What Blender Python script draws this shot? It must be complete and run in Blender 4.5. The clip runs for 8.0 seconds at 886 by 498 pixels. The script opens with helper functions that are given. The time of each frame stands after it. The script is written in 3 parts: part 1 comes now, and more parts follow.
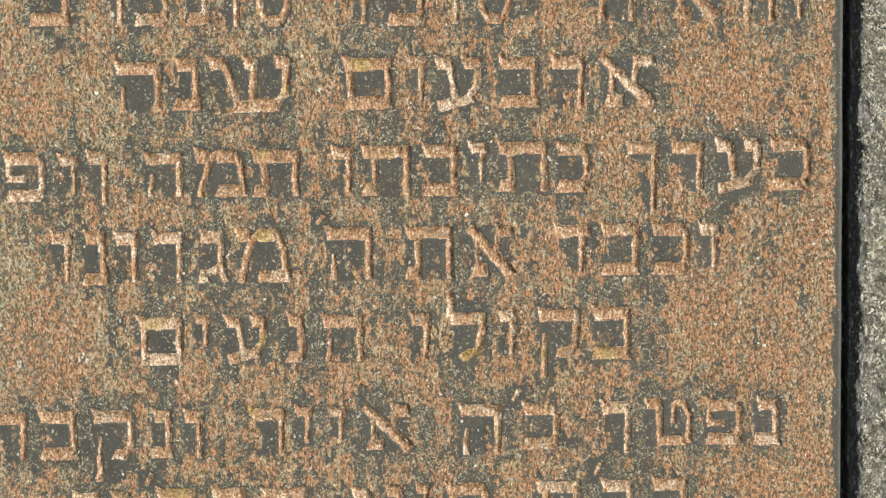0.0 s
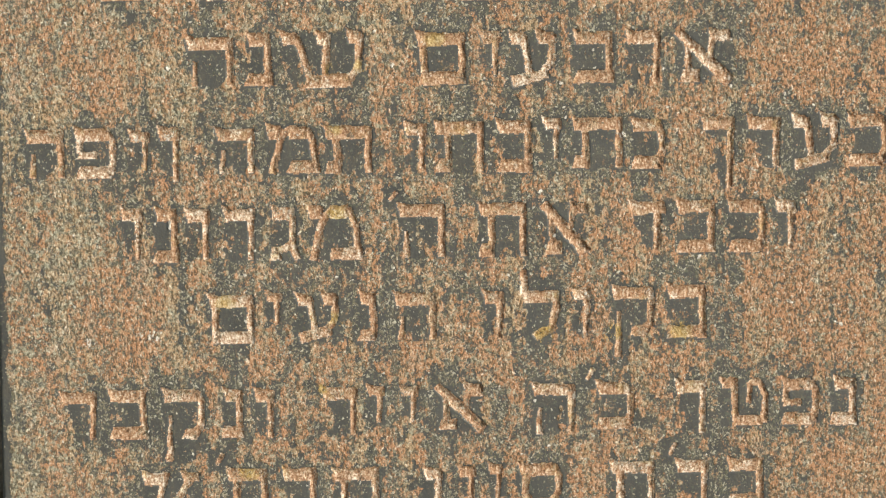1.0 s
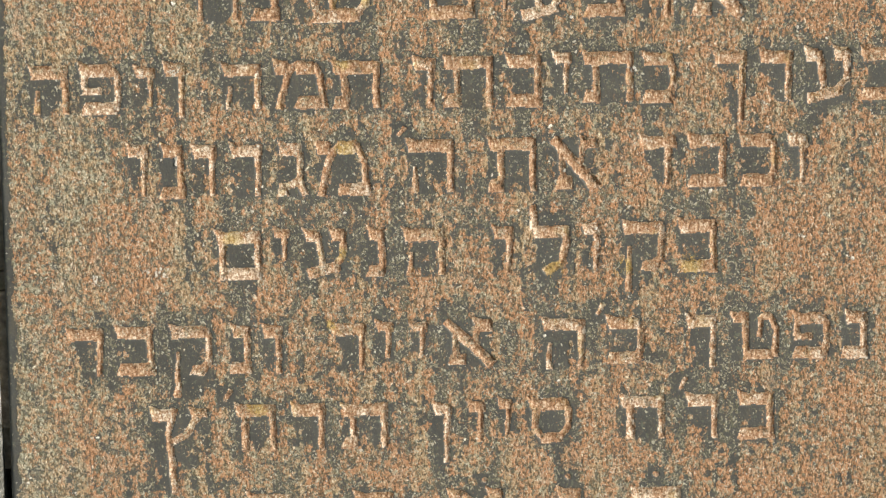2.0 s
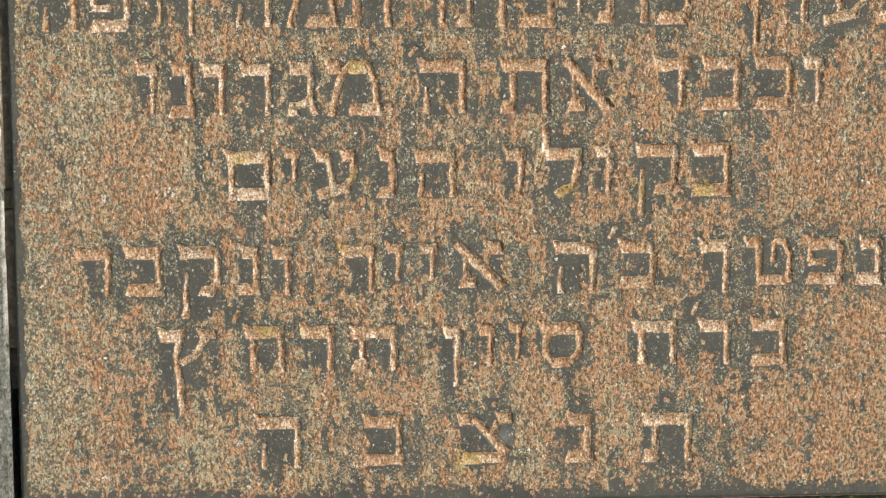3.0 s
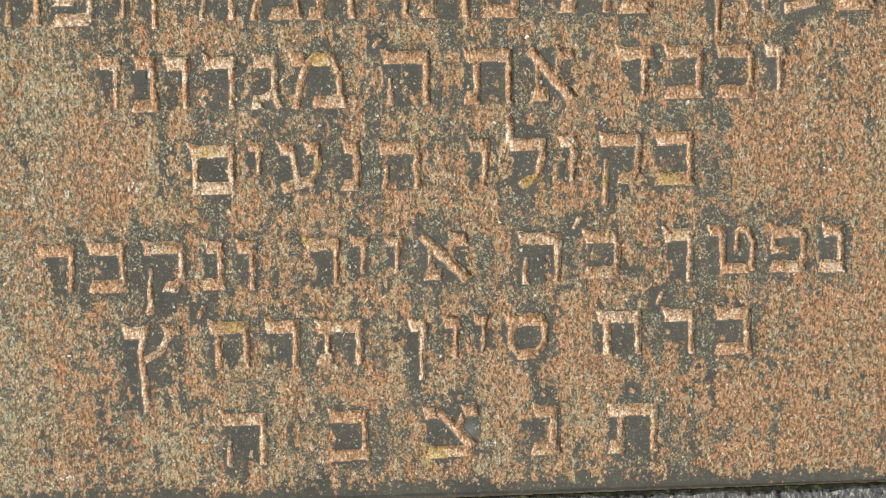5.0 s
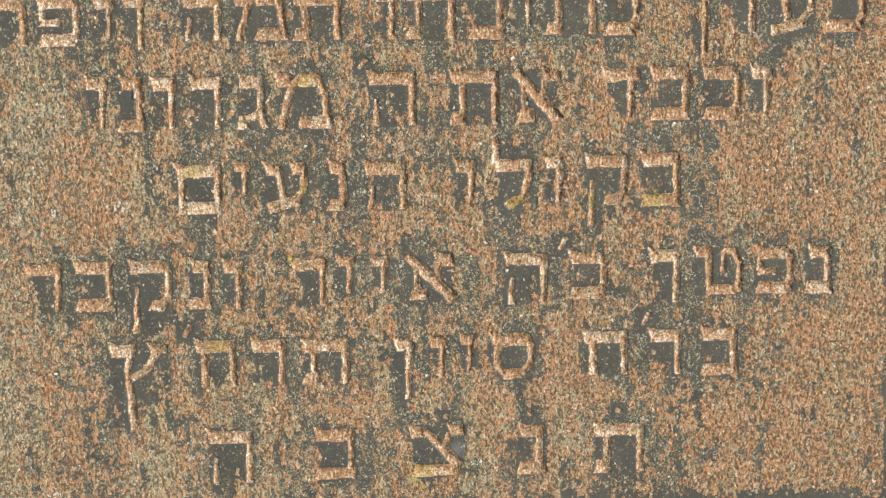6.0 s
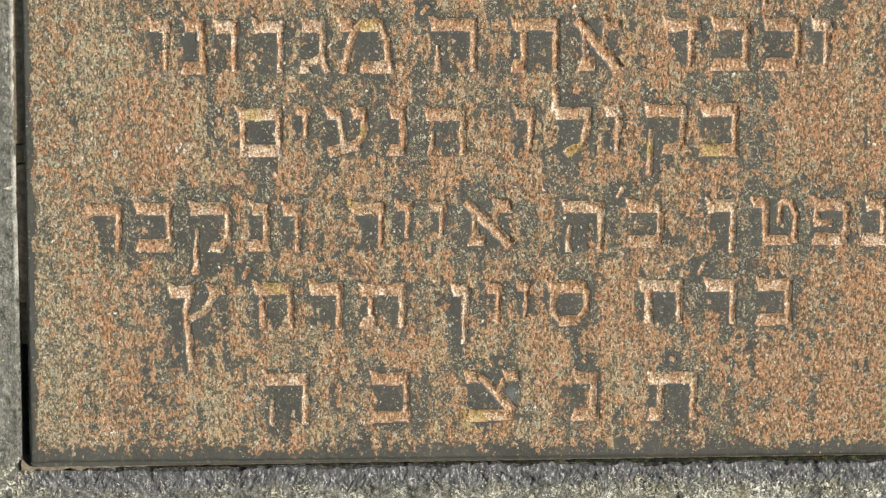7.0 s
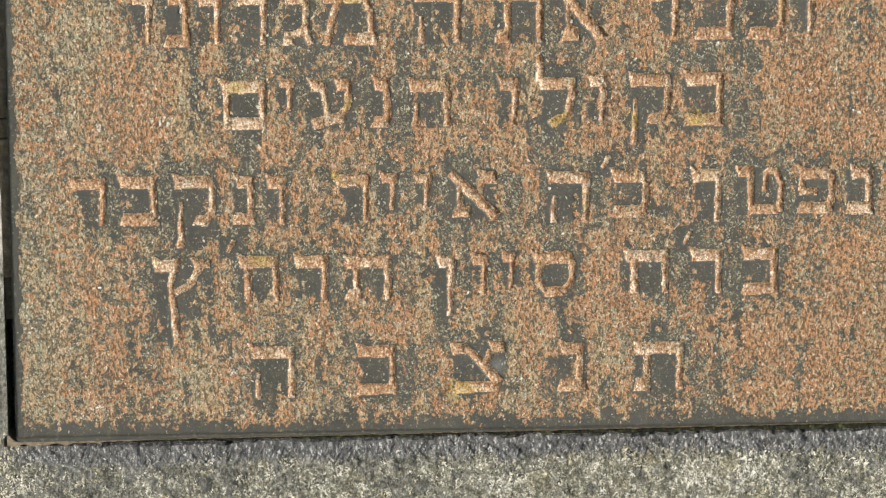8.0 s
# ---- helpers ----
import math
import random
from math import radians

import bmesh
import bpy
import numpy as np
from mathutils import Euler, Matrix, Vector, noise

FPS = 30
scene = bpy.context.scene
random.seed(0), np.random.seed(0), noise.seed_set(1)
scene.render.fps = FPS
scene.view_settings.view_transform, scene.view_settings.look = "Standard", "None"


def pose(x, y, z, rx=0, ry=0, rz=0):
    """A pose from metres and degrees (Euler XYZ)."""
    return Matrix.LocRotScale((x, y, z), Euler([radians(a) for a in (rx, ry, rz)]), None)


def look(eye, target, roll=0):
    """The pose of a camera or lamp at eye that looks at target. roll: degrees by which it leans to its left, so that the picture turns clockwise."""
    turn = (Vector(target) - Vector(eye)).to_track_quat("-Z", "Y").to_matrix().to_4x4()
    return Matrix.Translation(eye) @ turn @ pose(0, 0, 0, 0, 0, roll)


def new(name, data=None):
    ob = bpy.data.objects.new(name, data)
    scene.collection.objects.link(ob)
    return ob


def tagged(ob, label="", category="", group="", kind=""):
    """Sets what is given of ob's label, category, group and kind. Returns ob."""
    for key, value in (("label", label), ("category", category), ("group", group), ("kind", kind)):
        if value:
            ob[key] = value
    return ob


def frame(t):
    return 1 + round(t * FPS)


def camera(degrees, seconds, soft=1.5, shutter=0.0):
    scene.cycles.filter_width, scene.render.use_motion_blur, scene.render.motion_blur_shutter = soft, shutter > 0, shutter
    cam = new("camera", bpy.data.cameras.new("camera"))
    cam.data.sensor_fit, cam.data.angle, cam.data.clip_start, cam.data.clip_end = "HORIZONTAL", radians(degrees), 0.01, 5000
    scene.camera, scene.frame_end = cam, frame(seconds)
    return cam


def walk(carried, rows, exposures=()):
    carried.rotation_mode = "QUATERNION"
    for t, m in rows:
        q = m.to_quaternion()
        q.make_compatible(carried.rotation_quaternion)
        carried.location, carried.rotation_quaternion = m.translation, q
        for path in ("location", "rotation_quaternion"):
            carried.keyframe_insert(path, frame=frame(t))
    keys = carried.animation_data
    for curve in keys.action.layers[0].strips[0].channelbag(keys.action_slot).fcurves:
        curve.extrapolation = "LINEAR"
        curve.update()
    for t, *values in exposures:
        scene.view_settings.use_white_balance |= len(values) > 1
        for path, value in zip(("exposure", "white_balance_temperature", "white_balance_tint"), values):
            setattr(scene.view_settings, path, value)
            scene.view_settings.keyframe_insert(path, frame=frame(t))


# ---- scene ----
cam = camera(18.0, 8.0, soft=1.3)
ROWS = [
    (0.0, 0.3022, -1.6366, 1.4636, 77.781, 1.135, -0.747),
    (0.2, 0.2972, -1.6356, 1.4531, 77.696, 1.330, -0.649),
    (0.5, 0.2898, -1.6344, 1.4372, 78.248, 1.431, -0.587),
    (0.7, 0.2840, -1.6313, 1.4363, 78.339, 1.388, -0.383),
    (1.0, 0.2754, -1.6270, 1.4352, 78.232, 1.276, -0.166),
    (1.1, 0.2738, -1.6243, 1.4444, 77.933, 1.303, -0.093),
    (1.2, 0.2722, -1.6213, 1.4535, 77.530, 1.362, -0.054),
    (2.3, 0.2601, -1.5954, 1.4786, 74.740, 1.381, -0.645),
    (2.4, 0.2658, -1.5937, 1.4760, 74.570, 1.332, -0.473),
    (2.5, 0.2718, -1.5937, 1.4748, 74.413, 1.382, -0.301),
    (2.7, 0.2703, -1.5927, 1.4677, 74.365, 1.287, -0.294),
    (3.0, 0.2683, -1.5929, 1.4581, 74.268, 1.060, 0.042),
    (3.2, 0.2624, -1.5935, 1.4511, 74.100, 0.739, 0.123),
    (3.5, 0.2536, -1.5946, 1.4409, 73.699, 0.696, -0.129),
    (3.8, 0.2508, -1.5959, 1.4439, 73.619, 0.696, -0.178),
    (4.0, 0.2490, -1.5968, 1.4458, 73.504, 0.876, -0.249),
    (4.3, 0.2438, -1.5981, 1.4378, 73.595, 0.841, -0.498),
    (4.5, 0.2403, -1.5989, 1.4323, 73.645, 0.735, -0.630),
    (4.8, 0.2338, -1.6024, 1.4213, 74.505, 1.256, -1.276),
    (5.0, 0.2295, -1.6042, 1.4140, 75.671, 1.232, -2.101),
    (5.1, 0.2403, -1.6006, 1.4273, 75.548, 1.187, -2.197),
    (5.2, 0.2513, -1.5972, 1.4408, 75.332, 1.212, -2.118),
    (6.3, 0.2598, -1.5988, 1.4477, 74.850, 0.982, -0.966),
    (6.4, 0.2609, -1.6009, 1.4490, 74.772, 0.888, -0.770),
    (6.5, 0.2621, -1.6031, 1.4505, 74.623, 0.771, -0.556),
    (6.8, 0.2495, -1.6067, 1.4462, 74.249, 0.501, -0.496),
    (7.0, 0.2411, -1.6088, 1.4432, 74.053, 0.440, -0.554),
    (7.3, 0.2368, -1.6087, 1.4426, 73.868, 0.454, -0.550),
    (7.5, 0.2339, -1.6088, 1.4424, 73.650, 0.517, -0.744),
    (7.8, 0.2371, -1.6066, 1.4403, 73.406, 0.432, -0.861),
    (8.0, 0.2392, -1.6064, 1.4396, 73.562, 0.782, -1.039),
]
walk(cam, [(t, pose(x, y, z, rx, ry, rz)) for t, x, y, z, rx, ry, rz in ROWS])

# ---- light ----
SUN_DIR = Vector((0.72, -0.64, 0.27)).normalized()
world = bpy.data.worlds.new("sky")
scene.world = world
world.use_nodes = True
wn = world.node_tree.nodes
sky = wn.new("ShaderNodeTexSky")
sky.sky_type = "NISHITA"
sky.sun_disc = False
sky.sun_elevation = math.asin(SUN_DIR.z)
sky.sun_rotation = math.atan2(SUN_DIR.x, SUN_DIR.y)
wn["Background"].inputs["Strength"].default_value = 0.10
world.node_tree.links.new(sky.outputs["Color"], wn["Background"].inputs["Color"])
sun = new("sun", bpy.data.lights.new("sun", "SUN"))
sun.data.energy, sun.data.angle, sun.data.color = 4.5, radians(0.53), (1.0, 0.95, 0.86)
sun.matrix_world = look(SUN_DIR * 5, (0, 0, 0))


# ---- materials ----
class Nodes:
    """A small wrapper for building node materials."""

    def __init__(self, name):
        self.mat = bpy.data.materials.new(name)
        self.mat.use_nodes = True
        self.tree = self.mat.node_tree
        self.bsdf = self.tree.nodes["Principled BSDF"]
        self.coord = self.tree.nodes.new("ShaderNodeTexCoord").outputs["Object"]

    def add(self, kind, ins=()):
        n = self.tree.nodes.new(kind)
        for k, v in dict(ins).items():
            self.put(n.inputs[k], v)
        return n

    def put(self, socket, v):
        if isinstance(v, bpy.types.NodeSocket):
            self.tree.links.new(v, socket)
        else:
            socket.default_value = v

    def noise(self, scale, detail=3.0, rough=0.55, stretch=None):
        vec = self.coord
        if stretch:
            vec = self.add("ShaderNodeMapping", {"Vector": vec, "Scale": stretch}).outputs[0]
        return self.add("ShaderNodeTexNoise", {"Vector": vec, "Scale": scale, "Detail": detail, "Roughness": rough}).outputs["Fac"]

    def ramp(self, fac, stops, mode="LINEAR"):
        r = self.add("ShaderNodeValToRGB", {"Fac": fac})
        r.color_ramp.interpolation = mode
        e = r.color_ramp.elements
        while len(e) < len(stops):
            e.new(0.5)
        for el, (p, c) in zip(e, stops):
            el.position = p
            el.color = (*c, 1) if isinstance(c, tuple) else (c, c, c, 1)
        return r.outputs["Color"]

    def mix(self, fac, a, b, mode="MIX"):
        m = self.add("ShaderNodeMix")
        m.data_type, m.blend_type = "RGBA", mode
        for socket, v in ((m.inputs[0], fac), (m.inputs[6], a), (m.inputs[7], b)):
            self.put(socket, (*v, 1) if isinstance(v, tuple) else v)
        return m.outputs[2]

    def math(self, op, a, b=0.0, clamp=False):
        m = self.add("ShaderNodeMath")
        m.operation, m.use_clamp = op, clamp
        self.put(m.inputs[0], a)
        self.put(m.inputs[1], b)
        return m.outputs[0]

    def worms(self, scale, turns=3.0, stretch=None):
        """Winding threads: the level lines of a noise, 0 to 1 across a thread."""
        f = self.noise(scale, 2.0, 0.6, stretch)
        return self.math("PINGPONG", self.math("MULTIPLY", f, turns * 2), 1.0)

    def value(self, name):
        a = self.add("ShaderNodeAttribute")
        a.attribute_name = name
        return a.outputs["Fac"]

    def island(self):
        return self.add("ShaderNodeNewGeometry").outputs["Random Per Island"]

    def done(self, color, rough=0.8, bump=None, strength=0.5, dist=0.001, spec=0.5):
        self.put(self.bsdf.inputs["Base Color"], (*color, 1) if isinstance(color, tuple) else color)
        self.put(self.bsdf.inputs["Roughness"], rough)
        self.put(self.bsdf.inputs["Specular IOR Level"], spec)
        if bump is not None:
            b = self.add("ShaderNodeBump", {"Strength": strength, "Distance": dist, "Height": bump})
            self.put(self.bsdf.inputs["Normal"], b.outputs[0])
        return self.mat


def crust_color(n, r):
    """Rust, tan, cream and grey-green lichen: the species gather in drifts, and each flake differs by r (0 to 1)."""
    rust = n.ramp(r, [(0.0, (0.22, 0.115, 0.065)), (0.25, (0.43, 0.225, 0.118)), (0.58, (0.555, 0.296, 0.158)), (0.82, (0.62, 0.41, 0.26)), (1.0, (0.84, 0.72, 0.54))])
    tan = n.ramp(r, [(0.0, (0.25, 0.15, 0.08)), (0.30, (0.45, 0.295, 0.165)), (0.65, (0.53, 0.388, 0.237)), (1.0, (0.78, 0.68, 0.51))])
    green = n.ramp(r, [(0.0, (0.17, 0.17, 0.12)), (0.35, (0.32, 0.31, 0.22)), (0.75, (0.47, 0.45, 0.335)), (1.0, (0.72, 0.70, 0.57))])
    r2 = n.math("FRACT", n.math("MULTIPLY", r, 37.0))
    jitter = n.math("MULTIPLY", n.math("SUBTRACT", r2, 0.5), 0.052)
    side = n.ramp(n.add("ShaderNodeSeparateXYZ", {"Vector": n.coord}).outputs[0], [(0.0, 0.07), (0.10, 0.03), (0.28, 0.015), (0.55, 0.0)])
    column = n.math("MULTIPLY", n.math("SUBTRACT", n.noise(75, 4, 0.6, (1.0, 1.0, 0.11)), 0.5), 1.25)
    patchy = n.math("ADD", n.noise(200, 4, 0.75, (1.0, 1.0, 0.7)), column)
    drift = n.math("SUBTRACT", n.math("ADD", n.math("ADD", patchy, jitter), side), n.math("MULTIPLY", n.value("hue"), 0.115))
    color = n.mix(n.ramp(drift, [(0.53, 0.0), (0.63, 1.0)]), rust, tan)
    color = n.mix(n.ramp(n.math("ADD", n.noise(150, 5, 0.80), n.math("SUBTRACT", n.math("ADD", jitter, n.math("MULTIPLY", side, 0.6)), n.math("MULTIPLY", n.value("hue"), 0.04))), [(0.535, 0.0), (0.61, 1.0)]), color, green)
    pale = n.ramp(n.math("ADD", n.noise(60, 5, 0.7, (1.0, 1.0, 0.6)), n.math("MULTIPLY", side, 1.1)), [(0.58, 0.0), (0.68, 0.34)])
    color = n.mix(pale, color, n.ramp(r, [(0.0, (0.30, 0.27, 0.20)), (0.5, (0.49, 0.455, 0.36)), (1.0, (0.74, 0.70, 0.58))]))
    gold = n.ramp(n.math("ADD", n.value("gold"), n.math("SUBTRACT", n.noise(260, 3), 0.5)), [(0.35, 0.0), (0.65, 0.7)])
    return n.mix(gold, color, (0.54, 0.39, 0.10))


def slate_material():
    """Dark honed stone with a thin crust of lichen where the cover is dense."""
    n = Nodes("dark_stone")
    broad = n.noise(35, 4)
    stone = n.ramp(broad, [(0.3, (0.065, 0.067, 0.064)), (0.7, (0.094, 0.097, 0.091))])
    stone = n.mix(n.ramp(n.noise(900, 2), [(0.60, 0.0), (0.72, 0.5)]), stone, (0.16, 0.165, 0.13))
    stone = n.mix(n.ramp(n.noise(330, 3), [(0.58, 0.0), (0.66, 0.55)]), stone, (0.17, 0.18, 0.135))
    stone = n.mix(n.math("MULTIPLY", n.value("blue_patch"), n.ramp(n.noise(300, 3), [(0.3, 0.4), (0.6, 0.8)])), stone, (0.20, 0.215, 0.235))
    stone = n.mix(n.ramp(n.noise(150, 5, 0.75, (1.0, 1.0, 0.5)), [(0.50, 0.0), (0.64, 0.40)]), stone, (0.135, 0.120, 0.088))
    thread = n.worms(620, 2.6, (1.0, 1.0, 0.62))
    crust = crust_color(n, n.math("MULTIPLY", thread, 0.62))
    # shade in the hollows between threads, painted into the crust colour
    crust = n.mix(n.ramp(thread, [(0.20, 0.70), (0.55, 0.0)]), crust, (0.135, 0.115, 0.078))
    grow = n.ramp(n.math("ADD", n.value("cover"), n.math("MULTIPLY", n.math("SUBTRACT", n.noise(560, 3, 0.7), 0.5), 1.2)), [(0.16, 0.0), (0.40, 0.92)])
    color = n.mix(grow, stone, crust)
    return n.done(color, n.ramp(grow, [(0.0, 0.50), (0.5, 0.9)]), n.noise(700, 3), 0.35, 0.0006, spec=0.35)


def fill_material():
    """Rust-orange lichen crust that fills the cut letters, with pale and yellow spots."""
    n = Nodes("lichen_filled_cut")
    a = n.math("ADD", n.math("MULTIPLY", n.noise(760, 3, 0.7), 0.5), n.math("MULTIPLY", n.noise(820, 3, 0.65, (1.0, 1.0, 0.32)), 0.5))
    color = n.ramp(a, [(0.38, (0.13, 0.075, 0.042)), (0.45, (0.36, 0.20, 0.115)), (0.525, (0.50, 0.315, 0.19)), (0.595, (0.80, 0.66, 0.50))])
    own = n.math("MULTIPLY", n.math("SUBTRACT", n.add("ShaderNodeObjectInfo").outputs["Random"], 0.5), 0.22)
    pale = n.ramp(n.math("ADD", n.noise(95, 4, 0.7), own), [(0.545, 0.0), (0.615, 0.80)])
    color = n.mix(pale, color, n.ramp(a, [(0.40, (0.30, 0.19, 0.12)), (0.50, (0.68, 0.52, 0.37)), (0.57, (0.92, 0.86, 0.75))]))
    gold = n.ramp(n.math("ADD", n.value("gold"), n.math("SUBTRACT", n.noise(260, 3), 0.5)), [(0.42, 0.0), (0.90, 0.58)])
    color = n.mix(gold, color, n.ramp(a, [(0.35, (0.30, 0.21, 0.06)), (0.65, (0.72, 0.58, 0.22))]))
    ochre = n.ramp(n.noise(48, 4, 0.7), [(0.56, 0.0), (0.66, 0.5)])
    color = n.mix(ochre, color, n.ramp(a, [(0.38, (0.24, 0.16, 0.055)), (0.50, (0.50, 0.36, 0.15)), (0.60, (0.74, 0.63, 0.35))]))
    color = n.mix(n.ramp(n.noise(120, 5, 0.75), [(0.58, 0.0), (0.64, 0.8)]), color, n.ramp(a, [(0.35, (0.05, 0.045, 0.035)), (0.65, (0.17, 0.15, 0.11))]))
    return n.done(color, 0.9, n.math("ADD", n.noise(900, 4, 0.75), n.math("MULTIPLY", a, 1.0)), 0.7, 0.0011, spec=0.2)


def flake_material():
    """Single lichen flakes: rust, tan, cream and grey-green, in drifts."""
    n = Nodes("lichen_flakes")
    clump = n.ramp(n.noise(330, 4, 0.75, (1.0, 1.0, 0.7)), [(0.38, 0.0), (0.63, 0.36)])
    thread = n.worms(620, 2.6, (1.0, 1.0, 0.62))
    r = n.math("ADD", n.math("MULTIPLY", n.island(), 0.24), n.math("MULTIPLY", n.math("SUBTRACT", thread, 0.10), 0.52))
    color = crust_color(n, n.math("ADD", r, clump, True))
    color = n.mix(n.ramp(n.math("FRACT", n.math("MULTIPLY", n.island(), 61.0)), [(0.885, 0.0), (0.91, 0.72)]), color, (0.82, 0.76, 0.62))
    color = n.mix(n.ramp(n.math("FRACT", n.math("MULTIPLY", n.island(), 23.0)), [(0.87, 0.0), (0.90, 0.80)]), color, (0.150, 0.148, 0.108))
    # crevices between lobes darkened in the colour, standing in for their shade
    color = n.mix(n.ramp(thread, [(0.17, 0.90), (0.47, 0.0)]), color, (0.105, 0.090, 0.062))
    return n.done(color, 0.92, thread, 0.6, 0.0005, spec=0.15)


def grain_material():
    n = Nodes("pale_grains")
    color = n.ramp(n.island(), [(0.0, (0.11, 0.115, 0.085)), (0.4, (0.200, 0.186, 0.134)), (0.75, (0.345, 0.318, 0.232)), (1.0, (0.54, 0.52, 0.43))])
    return n.done(color, 0.9, n.noise(1600, 2), 0.5, 0.0005, spec=0.2)


def white_material():
    n = Nodes("white_crust")
    return n.done(n.ramp(n.noise(600, 2), [(0.3, (0.50, 0.46, 0.39)), (0.7, (0.80, 0.77, 0.70))]), 0.8)


def granite_material():
    """Weathered grey granite: soft pale and dark grains and stains, clean blue-grey with splinter marks where it was broken."""
    n = Nodes("grey_granite")
    g = n.math("ADD", n.math("MULTIPLY", n.noise(800, 4, 0.8, (1.0, 1.0, 0.55)), 0.62), n.math("MULTIPLY", n.noise(190, 4, 0.7), 0.38))
    color = n.ramp(g, [(0.40, (0.035, 0.037, 0.031)), (0.48, (0.125, 0.127, 0.112)), (0.55, (0.25, 0.25, 0.225)), (0.65, (0.60, 0.595, 0.54))])
    color = n.mix(n.ramp(n.noise(1100, 2), [(0.30, 0.7), (0.40, 0.0)]), color, (0.05, 0.051, 0.047))
    moss = n.ramp(n.noise(70, 4), [(0.35, 0.45), (0.6, 0.85)])
    color = n.mix(n.math("MULTIPLY", n.value("algae"), moss), color, n.ramp(g, [(0.40, (0.135, 0.14, 0.124)), (0.60, (0.31, 0.315, 0.28))]))
    splinter = n.noise(560, 5, 0.75, (1.0, 1.0, 0.30))
    tilted = n.add("ShaderNodeMapping", {"Vector": n.coord, "Rotation": (0.0, 0.6, 0.0), "Scale": (1.0, 1.0, 0.25)}).outputs[0]
    scratch = n.add("ShaderNodeTexNoise", {"Vector": tilted, "Scale": 640, "Detail": 4.0, "Roughness": 0.7}).outputs["Fac"]
    facet = n.math("ADD", n.math("MULTIPLY", splinter, 0.6), n.math("MULTIPLY", scratch, 0.4))
    clean = n.ramp(facet, [(0.37, (0.040, 0.042, 0.045)), (0.46, (0.094, 0.097, 0.101)), (0.54, (0.140, 0.145, 0.151)), (0.60, (0.52, 0.525, 0.53))])
    clean = n.mix(n.ramp(n.noise(520, 2), [(0.66, 0.0), (0.70, 0.9)]), clean, (0.60, 0.60, 0.58))
    color = n.mix(n.value("broken"), color, clean)
    # the sunlit arris by the left joint is painted pale here
    color = n.mix(n.math("MULTIPLY", n.value("rim"), 0.85), color, n.ramp(g, [(0.40, (0.34, 0.34, 0.31)), (0.60, (0.80, 0.79, 0.74))]))
    height = n.mix(n.value("broken"), n.noise(330, 6, 0.75), facet)
    return n.done(color, 0.7, height, 1.0, 0.0016, spec=0.4)


def granite_flake_material():
    """Pale lichen on the granite: grey-white, straw and olive in soft patches, with winding lobes."""
    n = Nodes("pale_lichen")
    thread = n.worms(430, 2.4, (1.0, 1.0, 0.7))
    r = n.math("ADD", n.math("MULTIPLY", n.island(), 0.28), n.math("ADD", n.math("MULTIPLY", thread, 0.42), n.math("ADD", n.ramp(n.noise(210, 4, 0.7), [(0.40, 0.0), (0.60, 0.42)]), n.value("white"))), True)
    color = n.ramp(r, [(0.0, (0.10, 0.102, 0.08)), (0.28, (0.16, 0.16, 0.125)), (0.56, (0.37, 0.365, 0.295)), (0.80, (0.68, 0.67, 0.585)), (1.0, (0.92, 0.91, 0.85))])
    color = n.mix(n.ramp(n.noise(38, 4, 0.65), [(0.52, 0.0), (0.68, 0.5)]), color, n.ramp(r, [(0.0, (0.12, 0.11, 0.05)), (0.6, (0.42, 0.38, 0.20)), (1.0, (0.72, 0.68, 0.46))]))
    return n.done(color, 0.9, thread, 0.6, 0.0005, spec=0.2)


def mortar_material():
    n = Nodes("old_mortar")
    color = n.ramp(n.noise(240, 4), [(0.3, (0.14, 0.11, 0.08)), (0.55, (0.27, 0.22, 0.16)), (0.75, (0.40, 0.35, 0.27))])
    color = n.mix(n.ramp(n.noise(45, 3), [(0.55, 0.0), (0.70, 0.5)]), color, (0.17, 0.155, 0.07))
    return n.done(color, 0.95, n.noise(500, 4), 0.8, 0.001)


def moss_shade_material():
    # near-black stands in for the joint's shade; the green spots are moss
    n = Nodes("joint_shade_with_moss")
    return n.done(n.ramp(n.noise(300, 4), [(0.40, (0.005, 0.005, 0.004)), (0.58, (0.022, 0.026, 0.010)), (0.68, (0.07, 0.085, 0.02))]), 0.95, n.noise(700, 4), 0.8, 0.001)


def earth_material():
    n = Nodes("grass_ground")
    return n.done(n.ramp(n.noise(30, 5), [(0.3, (0.03, 0.05, 0.015)), (0.7, (0.09, 0.11, 0.04))]), 0.95, n.noise(200, 4), 1.0, 0.02)


SLATE, FILL, FLAKE, GRAIN, WHITE = slate_material(), fill_material(), flake_material(), grain_material(), white_material()
GRANITE, PALE, MORTAR, MOSS_SHADE, EARTH = granite_material(), granite_flake_material(), mortar_material(), moss_shade_material(), earth_material()

# ---- shared tools ----
BASE = 0.85  # height of the tablet's lower edge over the ground


def smooth(a, b, v):
    t = np.clip((v - a) / (b - a), 0, 1)
    return t * t * (3 - 2 * t)


def vnoise(x, z, size, seed, stretch=1.0):
    """Smooth value noise of about 0 to 1, with lumps of the given size in metres."""
    table = np.random.RandomState(seed).rand(256, 256)
    u, v = np.asarray(x) / size, np.asarray(z) / (size * stretch)
    i, j = np.floor(u).astype(int), np.floor(v).astype(int)
    fu, fv = u - i, v - j
    fu, fv = fu * fu * (3 - 2 * fu), fv * fv * (3 - 2 * fv)
    a, b = table[i % 256, j % 256], table[(i + 1) % 256, j % 256]
    c, d = table[i % 256, (j + 1) % 256], table[(i + 1) % 256, (j + 1) % 256]
    return (a * (1 - fu) + b * fu) * (1 - fv) + (c * (1 - fu) + d * fu) * fv


